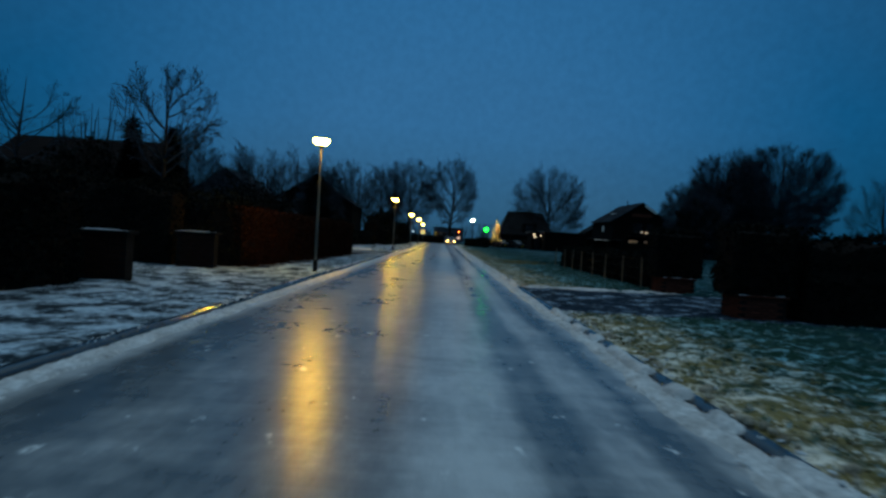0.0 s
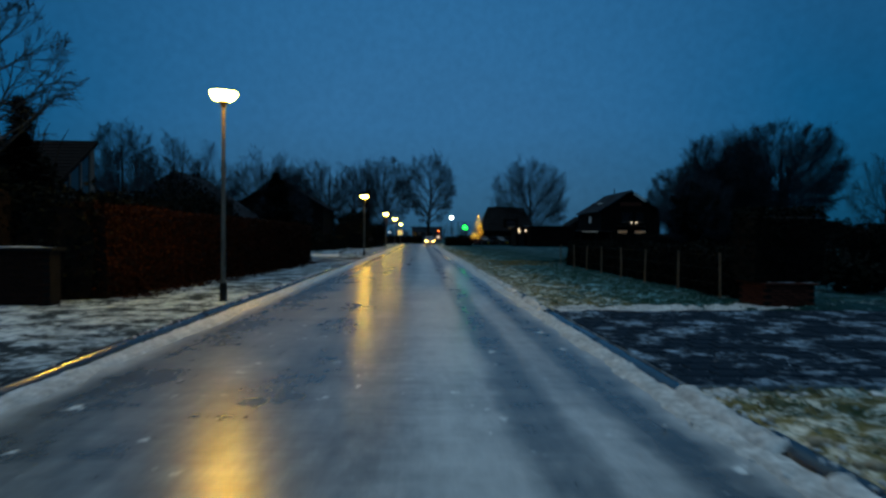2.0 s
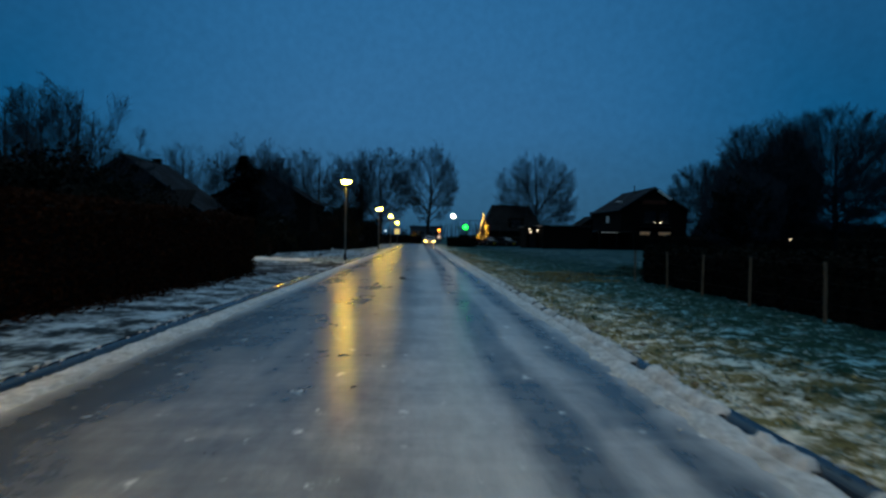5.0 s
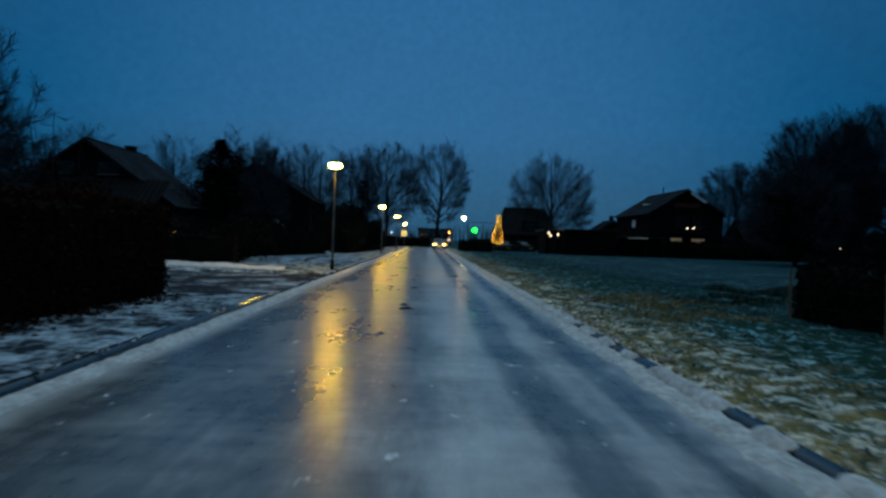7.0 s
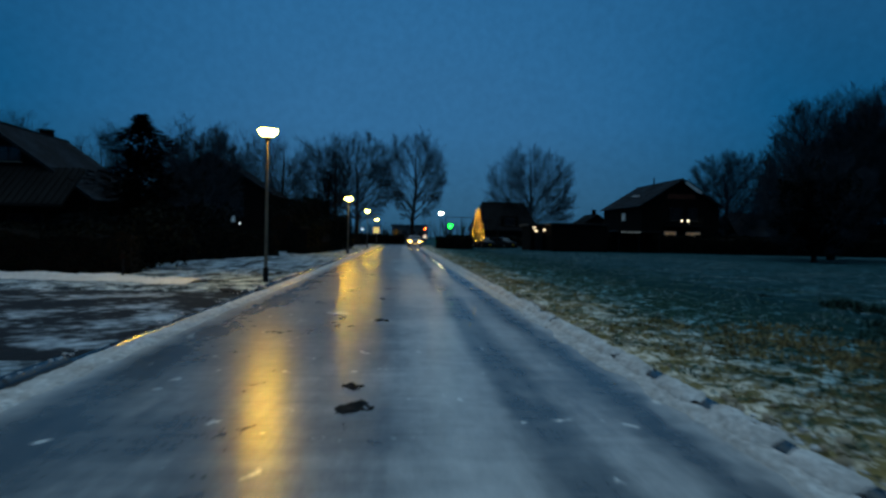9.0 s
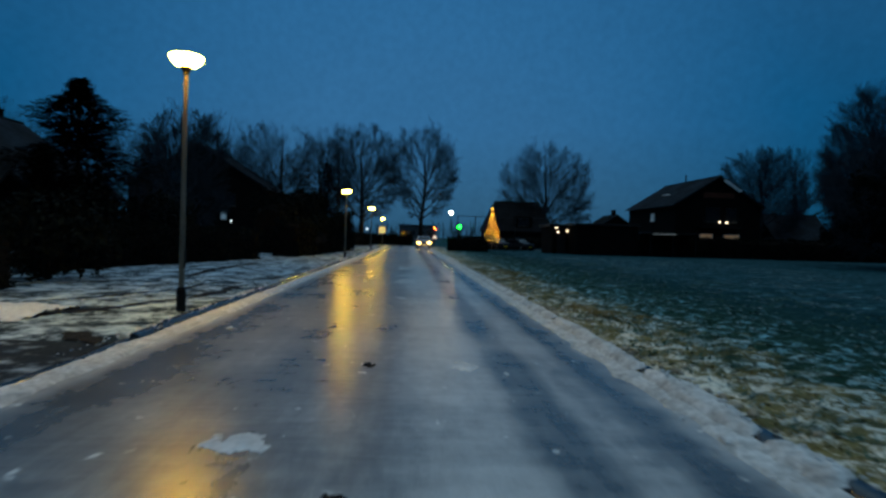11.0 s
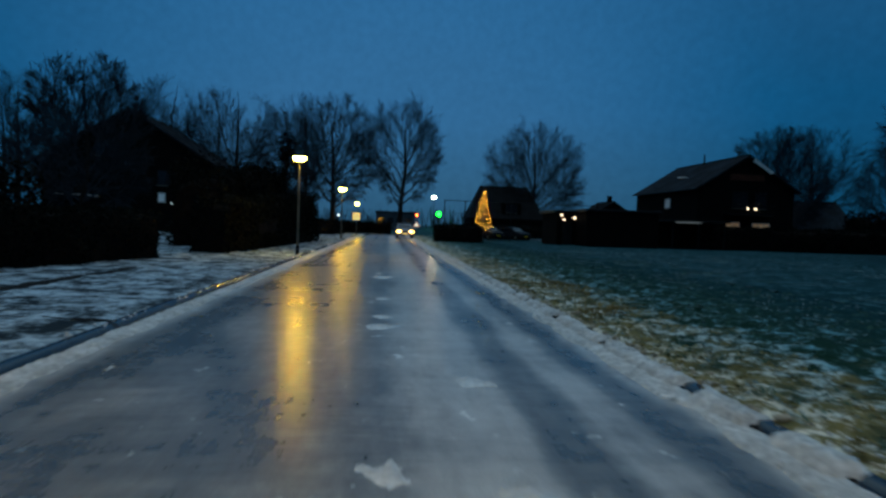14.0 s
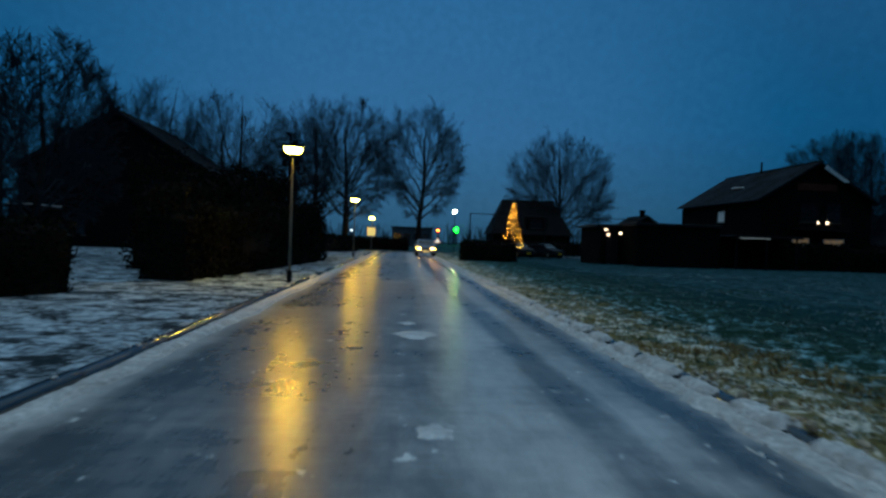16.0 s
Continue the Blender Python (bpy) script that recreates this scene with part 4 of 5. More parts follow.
window(h2, -2.6, -0.02, 1.6, 2.0, 1.3, "s", M_GLASS, 2)
conifer((-12.6, 65.0, 0.05), 7.3, 4.3, 34, "tall dark conifer in front of the gabled house", 12000)
conifer((-10.2, 58.5, 0.05), 3.6, 1.4, 35)
hedge([(-16.0, 51.5), (-7.6, 52.8)], 1.3, (1.5, 1.3), M_GREEN, 15, "low dark evergreen hedge on the corner of the side road", 0.06, 220, 0.3)
hedge([(-10.4, 59.0), (-7.5, 70.6)], 1.5, (1.5, 1.45), M_GREEN, 16, "dark evergreen front hedge in the snow", 0.06, 240, 0.3)
shrub((-8.2, 55.5, 0.05), 1.5, 2.2, 44, "dark spreading evergreen shrub at the lawn edge", count=1600)
shrub((-11.0, 62.5, 0.05), 1.8, 2.8, 45, "dark rounded evergreen shrub", count=1800)
shrub((-10.4, 67.5, 0.05), 1.8, 3.0, 46, "dark rounded evergreen shrub", count=1800, shoots=8)
hedge([(-6.25, 74.0), (-4.9, 92.0)], 1.3, (1.9, 3.0), M_GREEN, 17, "tall overgrown dark hedge beside the footway", 0.08, 170, 0.4)
hedge([(-8.4, 79.0), (-7.4, 92.0)], 2.0, (3.2, 4.6), M_GREEN, 18, "high dark evergreen screen behind the hedge", 0.09, 110, 0.4)
conifer((-6.9, 95.0, 0.05), 7.9, 3.3, 36, "tall ragged pine beside the street lamp", 4200)
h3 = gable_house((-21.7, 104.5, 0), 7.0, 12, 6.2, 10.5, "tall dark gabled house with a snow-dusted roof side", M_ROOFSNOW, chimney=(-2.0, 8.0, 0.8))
window(h3, -2.0, -0.02, 7.0, 1.4, 1.2, "s", M_GLASS)
window(h3, 3.2, -0.02, 4.7, 1.6, 1.3, "s", M_GLASS)
window(h3, 2.8, -0.02, 3.0, 0.6, 0.8, "s", M_COLDWIN, 0)
part("wall_lamp", lathe([(0.03, 2.35), (0.09, 2.4), (0.09, 2.48), (0.04, 2.53)], 10), M_WHITES, h3, at=(3.65, -0.2, 0))
window(h3, -3.0, -0.02, 1.6, 2.0, 1.3, "s", M_GLASS)

# ---- snow-capped shed and a lit bush in the gardens ----
gs_ob = thing("garden_shed", (-18.4, 87.0, 0), "low dark garden shed with snow lying on its flat roof", "shed")
for wall_vf in (box(0, 1.2, 0, 0.12, 0, 2.35), box(0, 0.12, 0.12, 2.0, 0, 2.35), box(1.08, 1.2, 0.12, 2.0, 0, 2.35), box(0.12, 1.08, 1.88, 2.0, 0, 2.35)):
    part("wall", wall_vf, M_WALL, gs_ob)
part("door", box(0.2, 1.0, -0.05, -0.003, 0.02, 2.0, 0.01), M_STEEL, gs_ob)
part("roof", box(-0.12, 1.32, -0.15, 2.15, 2.35, 2.45, 0.02), M_STEEL, gs_ob)
part("snow_cap", box(-0.1, 1.3, -0.12, 2.1, 2.45, 2.52, 0.02), M_SNOW, gs_ob, "even white snow cap")
lit = shrub((-16.6, 69.0, 0.05), 0.55, 1.5, 47, "small dark bush hung with a few warm fairy lights", count=500)
rf = np.random.default_rng(48)
for k in range(11):
    a, u = rf.uniform(-2.6, -0.5), rf.uniform(0.25, 0.95)
    r = 0.62 * math.sin(math.pi * min(0.9, u)) + 0.05
    part("fairy_light", lathe([(0.01, -0.04), (0.035, -0.01), (0.035, 0.02), (0.01, 0.045)], 6), M_BULB, lit, "warm glowing bulb", at=(r * math.cos(a), r * math.sin(a), 1.5 * u))

# ---- tree rows ----
proto = bare_tree("bare_tree", (-9.0, 121.0, 0), 16.5, 51, "tall bare winter tree with a fine twiggy crown", 0.20, 0.29, 17, 0.009)
proto2 = bare_tree("bare_tree", (-15.5, 116.0, 0), 15.5, 52, "tall bare winter tree with a spreading crown", 0.16, 0.34, 18, 0.009)
proto3 = bare_tree("bare_tree", (-23.0, 119.0, 0), 17.0, 53, "tall bare winter tree with several limbs", 0.12, 0.32, 18, 0.009)
rt = np.random.default_rng(77)
for i, (x, y, s) in enumerate(((-12.5, 128, 0.95), (-19.5, 124, 1.0), (-27.0, 116, 1.0), (-31.5, 122, 0.95), (-36.0, 114, 1.0), (-41.0, 120, 0.9), (-47.0, 112, 1.0), (-53.0, 118, 1.0), (-60.0, 110, 1.0), (-68.0, 115, 1.0),
                              (-30.0, 84.0, 0.55), (-37.0, 80.0, 0.6), (-26.0, 82.5, 0.5), (-33.0, 62.0, 0.55), (-40.0, 66.0, 0.62), (-29.0, 58.0, 0.52), (-46.0, 58.0, 0.6))):
    copy_thing((proto, proto2, proto3)[i % 3], pose(x, y, 0, 0, 0, float(rt.uniform(0, 360))) @ Matrix.Diagonal((s, s, s, 1)))
bare_tree("bare_tree", (-23.0, 58.0, 0), 10.6, 62, "dark bushy bare tree in front of the gabled house", 0.1, 0.27, 18, 0.011, dense=1.1)
bare_tree("bare_tree", (-16.3, 85.6, 0), 10.4, 54, "dark bushy bare tree beside the tall house", 0.1, 0.32, 14, 0.018, dense=1.15)
bare_tree("bare_tree", (-6.2, 125.0, 0), 17.6, 55, "tall bare winter tree near the end of the street", 0.2, 0.30, 20, 0.009, dense=1.25)
bare_tree("bare_tree", (2.3, 134.6, 0), 19.4, 56, "tall bare tree with a straight trunk beyond the junction", 0.24, 0.28, 20, 0.009, dense=1.25, lean=0.02, radius=0.30)
bare_tree("bare_tree", (30.2, 172.0, 0), 23.5, 57, "wide bare tree rising behind the hipped house", 0.08, 0.45, 26, 0.010, dense=1.4)
bare_tree("bare_tree", (46.4, 83.6, 0), 16.9, 58, "large bare tree with a broad round crown", 0.2, 0.41, 44, 0.008, dense=1.5, radius=0.28, low=-0.85, wild=1.5)
ivy_a = bare_tree("bare_tree", (40.9, 87.6, 0), 16.2, 59, "dense dark bare tree with a rounded crown over its ivy", 0.10, 0.36, 38, 0.009, dense=1.5, radius=0.3)
ivy_b = bare_tree("bare_tree", (33.4, 79.5, 0), 9.6, 60, "low dense dark tree grown through with ivy", 0.06, 0.42, 18, 0.012, dense=1.2)
bare_tree("bare_tree", (51.3, 125.0, 0), 16.4, 61, "broad bare winter tree behind the house", 0.14, 0.36, 30, 0.009, dense=1.4)
copy_thing(proto2, pose(60.5, 131.0, 0, 0, 0, 80) @ Matrix.Diagonal((1.25, 1.25, 1.12, 1)))
copy_thing(proto3, pose(67.0, 124.0, 0, 0, 0, 15) @ Matrix.Diagonal((0.85, 0.85, 0.8, 1)))
copy_thing(proto, pose(74.0, 131.0, 0, 0, 0, 115) @ Matrix.Diagonal((1.0, 1.0, 0.95, 1)))
copy_thing(proto2, pose(62.0, 86.0, 0, 0, 0, 40) @ Matrix.Diagonal((0.85, 0.85, 0.85, 1)))
copy_thing(proto3, pose(74.0, 92.0, 0, 0, 0, 140) @ Matrix.Diagonal((0.8, 0.8, 0.8, 1)))
copy_thing(proto, pose(84.0, 104.0, 0, 0, 0, 220) @ Matrix.Diagonal((0.85, 0.85, 0.85, 1)))

for tree_ob, rx, rz, cz, sd in ((ivy_a, 4.6, 5.6, 6.6, 811), (ivy_b, 3.1, 3.6, 4.4, 812)):
    ri = np.random.default_rng(sd)
    d = ri.normal(size=(14000, 3))
    d /= np.linalg.norm(d, axis=1)[:, None]
    swell = np.array([1 + 0.35 * noise.noise((p * 2 + sd, q * 2, s * 2)) for p, q, s in d])[:, None]
    cloud = d * ri.random((14000, 1)) ** 0.4 * swell * (rx, rx, rz) + (0, 0, cz)
    part("ivy", leaves(cloud, 0.15, ri), M_GREEN, tree_ob, "dark ivy filling the crown")

# ---- the drive and hedge-topped brick beds opposite ----
drive = thing("driveway", (0, 0, 0), "frosty driveway of concrete pavers with snow in the joints", "driveway", kind="structure")
part("bedding", box(3.215, 16.0, DRIVE0, DRIVE1, -0.05, 0.05), M_JOINT, drive, "snow-filled joints")
pv = bpy.data.meshes.new("paver")
vv, ff = box(-0.138, 0.138, -0.132, 0.132, 0.0, 0.03, 0.01)
pv.from_pydata(vv, [], ff)
pv.materials.append(M_PAVER)
rng_p = np.random.default_rng(5)
far_pavers = []
made = 0
for i in range(42):
    for j in range(19):
        x, y = 3.36 + i * 0.3 + (0.15 if j % 2 else 0.0), DRIVE0 + 0.16 + j * 0.3
        z = 0.037 + float(rng_p.uniform(-0.004, 0.006))
        if made < 300 and x < 8.3:
            shared("paver", pv, drive, pose(x, y, z, float(rng_p.normal(0, 0.6)), float(rng_p.normal(0, 0.6)), 0))
            made += 1
        else:
            far_pavers.append(box(x - 0.138, x + 0.138, y - 0.132, y + 0.132, z, z + 0.03))
for j in range(1, 19, 2):
    y = DRIVE0 + 0.16 + j * 0.3
    far_pavers.append(box(3.222, 3.354, y - 0.132, y + 0.132, 0.038, 0.068))
part("far_pavers", join(*far_pavers), M_PAVER, drive, kind="stuff")


def brick_bed(x0, x1, y0, y1, label, seed):
    ob = thing("raised_bed", ((x0 + x1) / 2, (y0 + y1) / 2, 0.05), label, "raised bed", "brick raised beds")
    w, d, h = x1 - x0, y1 - y0, 0.46
    part("mortar_core", box(-w / 2 + 0.012, w / 2 - 0.012, -d / 2 + 0.012, d / 2 - 0.012, 0, h), M_MORTAR, ob)
    br = bpy.data.meshes.new("brick")
    v, f = box(-0.105, 0.105, -0.05, 0.05, -0.026, 0.026, 0.006)
    br.from_pydata(v, [], f)
    br.materials.append(M_BEDBRICK)
    nx, ny = int(w / 0.22), int(d / 0.22)
    for r in range(7):
        o = 0.11 if r % 2 else 0.0
        for c in range(nx):
            x = -w / 2 + 0.11 + c * 0.22 + o
            if x < w / 2 - 0.08:
                shared("brick", br, ob, pose(x, -d / 2 + 0.052, 0.034 + r * 0.0635))
        for c in range(ny):
            y = -d / 2 + 0.11 + c * 0.22 + o
            if y < d / 2 - 0.08:
                shared("brick", br, ob, pose(-w / 2 + 0.052, y, 0.034 + r * 0.0635, 0, 0, 90))
    part("coping", box(-w / 2 - 0.04, w / 2 + 0.04, -d / 2 - 0.04, d / 2 + 0.04, h, h + 0.05, 0.012), M_BEDBRICK, ob, "brick coping")
    part("snow_rim", ragged_cap(-w / 2 - 0.035, w / 2 + 0.035, -d / 2 - 0.035, d / 2 + 0.035, h + 0.05, 0.02, 0.2, seed), M_CAPSNOW, ob, "thin broken rim of snow", smooth=True)
    hd = hedge([(x0 - 0.18, (y0 + y1) / 2), (x1 + 0.22, (y0 + y1) / 2)], d - 0.08, 1.42, M_GREEN, seed, "clipped dark evergreen block growing in the brick bed", 0.05, 380, 0.1)
    hd.location.z = 0.05 + h + 0.05
    return ob


brick_bed(7.5, 8.5, 20.5, 21.5, "low red brick raised bed beside the drive", 61)
brick_bed(6.95, 7.9, 14.6, 15.5, "low red brick raised bed at the lawn side of the drive", 62)
hedge([(8.3, 15.0), (20.0, 14.6)], 1.1, 1.9, M_GREEN, 63, "dark evergreen hedge behind the lawn", 0.06, 160, 0.25)
hedge([(8.15, 22.2), (8.45, 38.8)], 0.8, (1.2, 1.12), M_GREEN, 64, "low ragged dark hedge behind the fence posts", 0.06, 260, 0.35)

hedge([(20.6, 15.4), (22.2, 38.0)], 1.2, (2.2, 2.0), M_GREEN, 68, "dark evergreen hedge closing the garden behind the drive", 0.09, 120, 0.3)

# ---- fence posts along the field ----
fence = thing("fence", (0, 0, 0), "row of weathered wooden fence posts with thin wires", "fence")
posts = [(7.35, 22.0), (7.45, 24.4), (7.4, 26.6), (7.5, 29.0), (7.55, 31.4), (7.6, 33.6), (7.65, 35.8), (7.6, 38.2)]
for k, (x, y) in enumerate(posts):
    part("post", tube([(0, 0, -0.1), (0.006 * (k % 3 - 1), 0, 0.6), (0.02 * (k % 3 - 1), 0.01 * (k % 2), 1.05)], [0.028, 0.027, 0.025], 8), M_POST, fence, at=(x, y, 0.05))
for z in (0.35, 0.7, 1.0):
    part("wire", tube([(x, y, z + 0.05) for x, y in posts], [0.004] * len(posts), 4), M_STEEL, fence)
for k, (x, y, r, h) in enumerate(((12.0, 24, 1.0, 0.9), (14.5, 30, 1.3, 1.1), (11.5, 34, 0.9, 0.8), (17.0, 25, 1.2, 1.2), (19.0, 36, 1.5, 1.3), (13.0, 40.5, 1.4, 0.8), (15.5, 20.5, 1.0, 1.5))):
    shrub((x, y, 0.05), r, h, 70 + k, "low dark garden shrub in the snow", count=900, shoots=4)
# ---- end of the field: outbuilding, hedge, houses ----
shed = thing("garage", (17.6, 101.0, 0), "low dark flat-roofed garage beyond the field", "garage")
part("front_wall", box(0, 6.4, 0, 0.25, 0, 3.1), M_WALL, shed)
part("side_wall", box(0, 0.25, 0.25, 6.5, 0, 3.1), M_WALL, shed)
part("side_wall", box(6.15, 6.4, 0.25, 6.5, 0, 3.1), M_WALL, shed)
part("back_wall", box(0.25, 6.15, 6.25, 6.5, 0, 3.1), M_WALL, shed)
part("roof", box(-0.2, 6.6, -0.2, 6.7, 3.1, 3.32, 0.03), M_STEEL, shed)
annex = thing("outbuilding", (15.8, 104.0, 0), "dark brick outbuilding with lit wall lamps", "outbuilding")
part("front_wall", box(0, 1.75, 0, 0.25, 0, 3.0), M_WALL, annex)
part("side_wall", box(0, 0.25, 0.25, 5, 0, 3.0), M_WALL, annex)
part("side_wall", box(1.5, 1.75, 0.25, 5, 0, 3.0), M_WALL, annex)
part("roof", box(-0.3, 1.55, -0.3, 5.3, 3.0, 3.2, 0.03), M_STEEL, annex)
part("door", box(0.55, 1.45, -0.04, -0.003, 0.02, 2.1, 0.01), M_STEEL, annex)
for k, (x, z) in enumerate(((0.4, 2.8), (0.62, 2.4), (1.6, 2.55))):
    wl_ob = part("wall_lamp", box(x - 0.05, x + 0.05, -0.12, -0.003, z + 0.06, z + 0.12, 0.01), M_STEEL, annex)
    part("bulb", lathe([(0.03, z - 0.1), (0.1, z - 0.04), (0.1, z + 0.03), (0.05, z + 0.06)], 10), M_WALLLAMP, wl_ob, at=(x, -0.15, 0))
hedge([(4.5, 101.0), (8.4, 101.0)], 1.5, (1.3, 1.55), M_GREEN, 65, "dark clipped hedge at the end of the field", 0.1, 90, 0.2)
hedge([(22.8, 103.8), (112.0, 107.5)], 1.6, (2.1, 2.5), M_GREEN, 66, "long dark hedge closing the far side of the field", 0.13, 45, 0.25)
hedge([(11.0, 124.5), (18.0, 123.5)], 1.2, (1.4, 1.6), M_GREEN, 67, "low dark hedge behind the parked cars", 0.1, 90, 0.25)
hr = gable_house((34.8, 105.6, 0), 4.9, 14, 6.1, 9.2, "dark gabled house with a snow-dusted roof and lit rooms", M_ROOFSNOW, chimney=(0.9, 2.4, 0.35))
part("flue", tube([(-0.25, 7.6, 8.7), (-0.25, 7.6, 10.1)], [0.09, 0.09], 8), M_STEEL, hr)
part("gable_panel", prism([(0.25, 8.6), (0.5, 8.85), (2.5, 7.55), (2.1, 7.45)], -0.46, -0.405), M_WOODW, hr, "pale diagonal gable board")
part("gable_boarding", box(-1.75, 1.75, -0.05, -0.003, 6.75, 7.35, 0.01), M_BEDBRICK, hr, "dull red boarding under the gable")
part("balcony", join(box(-2.2, 2.2, -1.2, -0.003, 3.4, 3.55), *[box(-2.2 + 0.27 * k, -2.16 + 0.27 * k, -1.2, -1.16, 3.55, 4.4) for k in range(17)], box(-2.2, 2.24, -1.22, -1.14, 4.4, 4.46)), M_STEEL, hr, "dark railed balcony")
window(hr, -0.6, -0.02, 4.9, 1.6, 1.6, "s", M_GLASS)
window(hr, 1.5, -0.02, 4.9, 1.2, 1.6, "s", M_GLASS)
window(hr, -1.3, -0.02, 2.45, 1.5, 0.6, "s", M_WARMWIN)
window(hr, 1.6, -0.02, 2.45, 1.8, 0.55, "s", M_WARMWIN, 2)
window(hr, -4.93, 6.0, 4.6, 1.1, 1.0, "w", M_COLDWIN)
part("skylight", box(-3.3, -2.2, 6.2, 7.4, 7.42, 7.5, 0.01), M_COLDWIN, hr, "pale skylight")
part("wall_lamp", lathe([(0.03, 3.95), (0.1, 4.0), (0.1, 4.1), (0.04, 4.16)], 10), M_WALLLAMP, hr, at=(0.9, -0.2, 0))
part("wall_lamp", lathe([(0.03, 3.95), (0.08, 4.0), (0.08, 4.1), (0.04, 4.16)], 10), M_WALLLAMP, hr, at=(0.1, -0.2, 0))
verand = thing("veranda", (25.6, 101.5, 0), "low flat veranda with a bright strip light", "veranda")
for x in (0.0, 2.4, 4.8):
    part("post", box(x - 0.06, x + 0.06, -0.06, 0.06, 0, 2.5), M_STEEL, verand)
part("roof", box(-0.3, 5.1, -0.4, 2.6, 2.5, 2.65, 0.02), M_STEEL, verand)
part("back_wall", box(-0.2, 5.0, 2.3, 2.5, 0, 2.495), M_WALL, verand)
part("strip_light", box(0.1, 2.5, -0.34, -0.26, 2.42, 2.48, 0.01), M_STRIP, verand, "white strip light")
gable_house((52.0, 126.0, 0), 4.2, 8, 2.7, 6.3, "dark gabled house with a snowy roof beyond the far hedge", M_ROOFSNOW, turn=-90)
gable_house((39.6, 152.0, 0), 4.2, 8, 4.0, 6.7, "small dark gabled house far beyond", chimney=(0, 2, 0.9))


hedge([(57.5, 119.5), (84.0, 123.5)], 2.4, (4.2, 5.0), M_GREEN, 69, "high dark evergreen screen beside the snowy-roofed house", 0.16, 40, 0.5)


def lamp_far(at, h, mat, label, big=1.0):
    ob = thing("yard_lamp", at, label, "lamp", "distant lamps")
    part("pole", tube([(0, 0, 0), (0, 0, h - 0.1)], [0.05, 0.04], 8), M_STEEL, ob)
    part("globe", lathe([(r * big, h - 0.1 + (z + 0.1) * big) for r, z in ((0.04, -0.1), (0.12, -0.04), (0.15, 0.03), (0.10, 0.10), (0.03, 0.13))], 12), mat, ob, "glowing lamp head", smooth=True)
    return ob


lamp_far((7.4, 140.4, 0), 5.5, M_WHITEL, "white street lamp on the crossing road", 1.8)
lamp_far((63.7, 112.0, 0), 5.0, M_WHITES, "white lamp beyond the far hedge")
lamp_far((75.0, 110.0, 0), 3.6, M_WALLLAMP, "warm lamp beyond the far hedge")
lamp_far((52.0, 100.5, 0), 2.0, M_WALLLAMP, "low warm garden lamp")
lamp_far((-7.6, 118.0, 0), 2.5, M_WHITES, "small white lamp between the trees")
lamp_far((-4.9, 118.0, 0), 2.2, M_WHITES, "small white lamp between the trees")

# ---- hipped house behind the light cone ----
barn = thing("house", (22.9, 161.5, 0), "dark house with a steep hipped roof", "house", "houses along the street")
for wall_vf in (box(-6.8, 6.8, 0, 0.3, 0, 3.4), box(-6.8, -6.5, 0.3, 9, 0, 3.4), box(6.5, 6.8, 0.3, 9, 0, 3.4), box(-6.5, 6.5, 8.7, 9, 0, 3.4)):
    part("wall", wall_vf, M_WALL, barn)
part("roof", ([(-7.2, -0.4, 3.2), (7.2, -0.4, 3.2), (7.2, 9.4, 3.2), (-7.2, 9.4, 3.2), (-4.7, 4.5, 9.5), (4.7, 4.5, 9.5), (-7.2, -0.4, 3.05), (7.2, -0.4, 3.05), (7.2, 9.4, 3.05), (-7.2, 9.4, 3.05)],
              [(0, 1, 5, 4), (1, 2, 5), (2, 3, 4, 5), (3, 0, 4), (9, 8, 7, 6), (0, 6, 7, 1), (1, 7, 8, 2), (2, 8, 9, 3), (3, 9, 6, 0)]), M_TILE, barn)
part("dormer", box(-1.0, 2.6, 0.2, 3.2, 3.8, 6.2, 0.03), M_WALL, barn)
window(barn, 0.8, 0.17, 5.1, 2.2, 1.6, "s", M_GLASS)

# ---- string-light cone on a mast ----
cone = thing("light_cone", (10.93, 115.6, 0.02), "tall cone of warm fairy lights strung from a mast", "christmas lights")
part("mast", tube([(0, 0, 0), (0, 0, 5.75)], [0.045, 0.03], 8), M_POLE, cone)
strings, bulbs = [], []
rb = np.random.default_rng(9)
for k in range(10):
    a = 2 * math.pi * k / 10
    strings.append(tube([(0, 0, 5.7), (math.cos(a) * 1.05, math.sin(a) * 1.05, 1.0)], [0.008, 0.008], 4))
    for j in range(9):
        u = ((j + rb.uniform(0.1, 0.9)) / 9) ** 0.75
        r = 1.05 * u
        c = (math.cos(a) * r, math.sin(a) * r, 5.7 - 4.7 * u)
        bulbs.append(([(c[0] + 0.026 * p, c[1] + 0.026 * q, c[2] + 0.026 * s) for p, q, s in ((1, 0, 0), (-1, 0, 0), (0, 1, 0), (0, -1, 0), (0, 0, 1), (0, 0, -1))],
                      [(0, 2, 4), (2, 1, 4), (1, 3, 4), (3, 0, 4), (2, 0, 5), (1, 2, 5), (3, 1, 5), (0, 3, 5)]))
part("cables", join(*strings), M_BLACK, cone)
part("bulbs", join(*bulbs), M_BULB, cone, "warm glowing bulbs", kind="stuff")
part("base_ring", lathe([(1.02, 0.98), (1.07, 0.98), (1.07, 1.02), (1.02, 1.02)], 24), M_STEEL, cone)
for k in range(4):
    a = k * math.pi / 2
    part("ring_leg", tube([(math.cos(a) * 1.04, math.sin(a) * 1.04, 0), (math.cos(a) * 1.04, math.sin(a) * 1.04, 0.98)], [0.02, 0.02], 6), M_STEEL, cone)

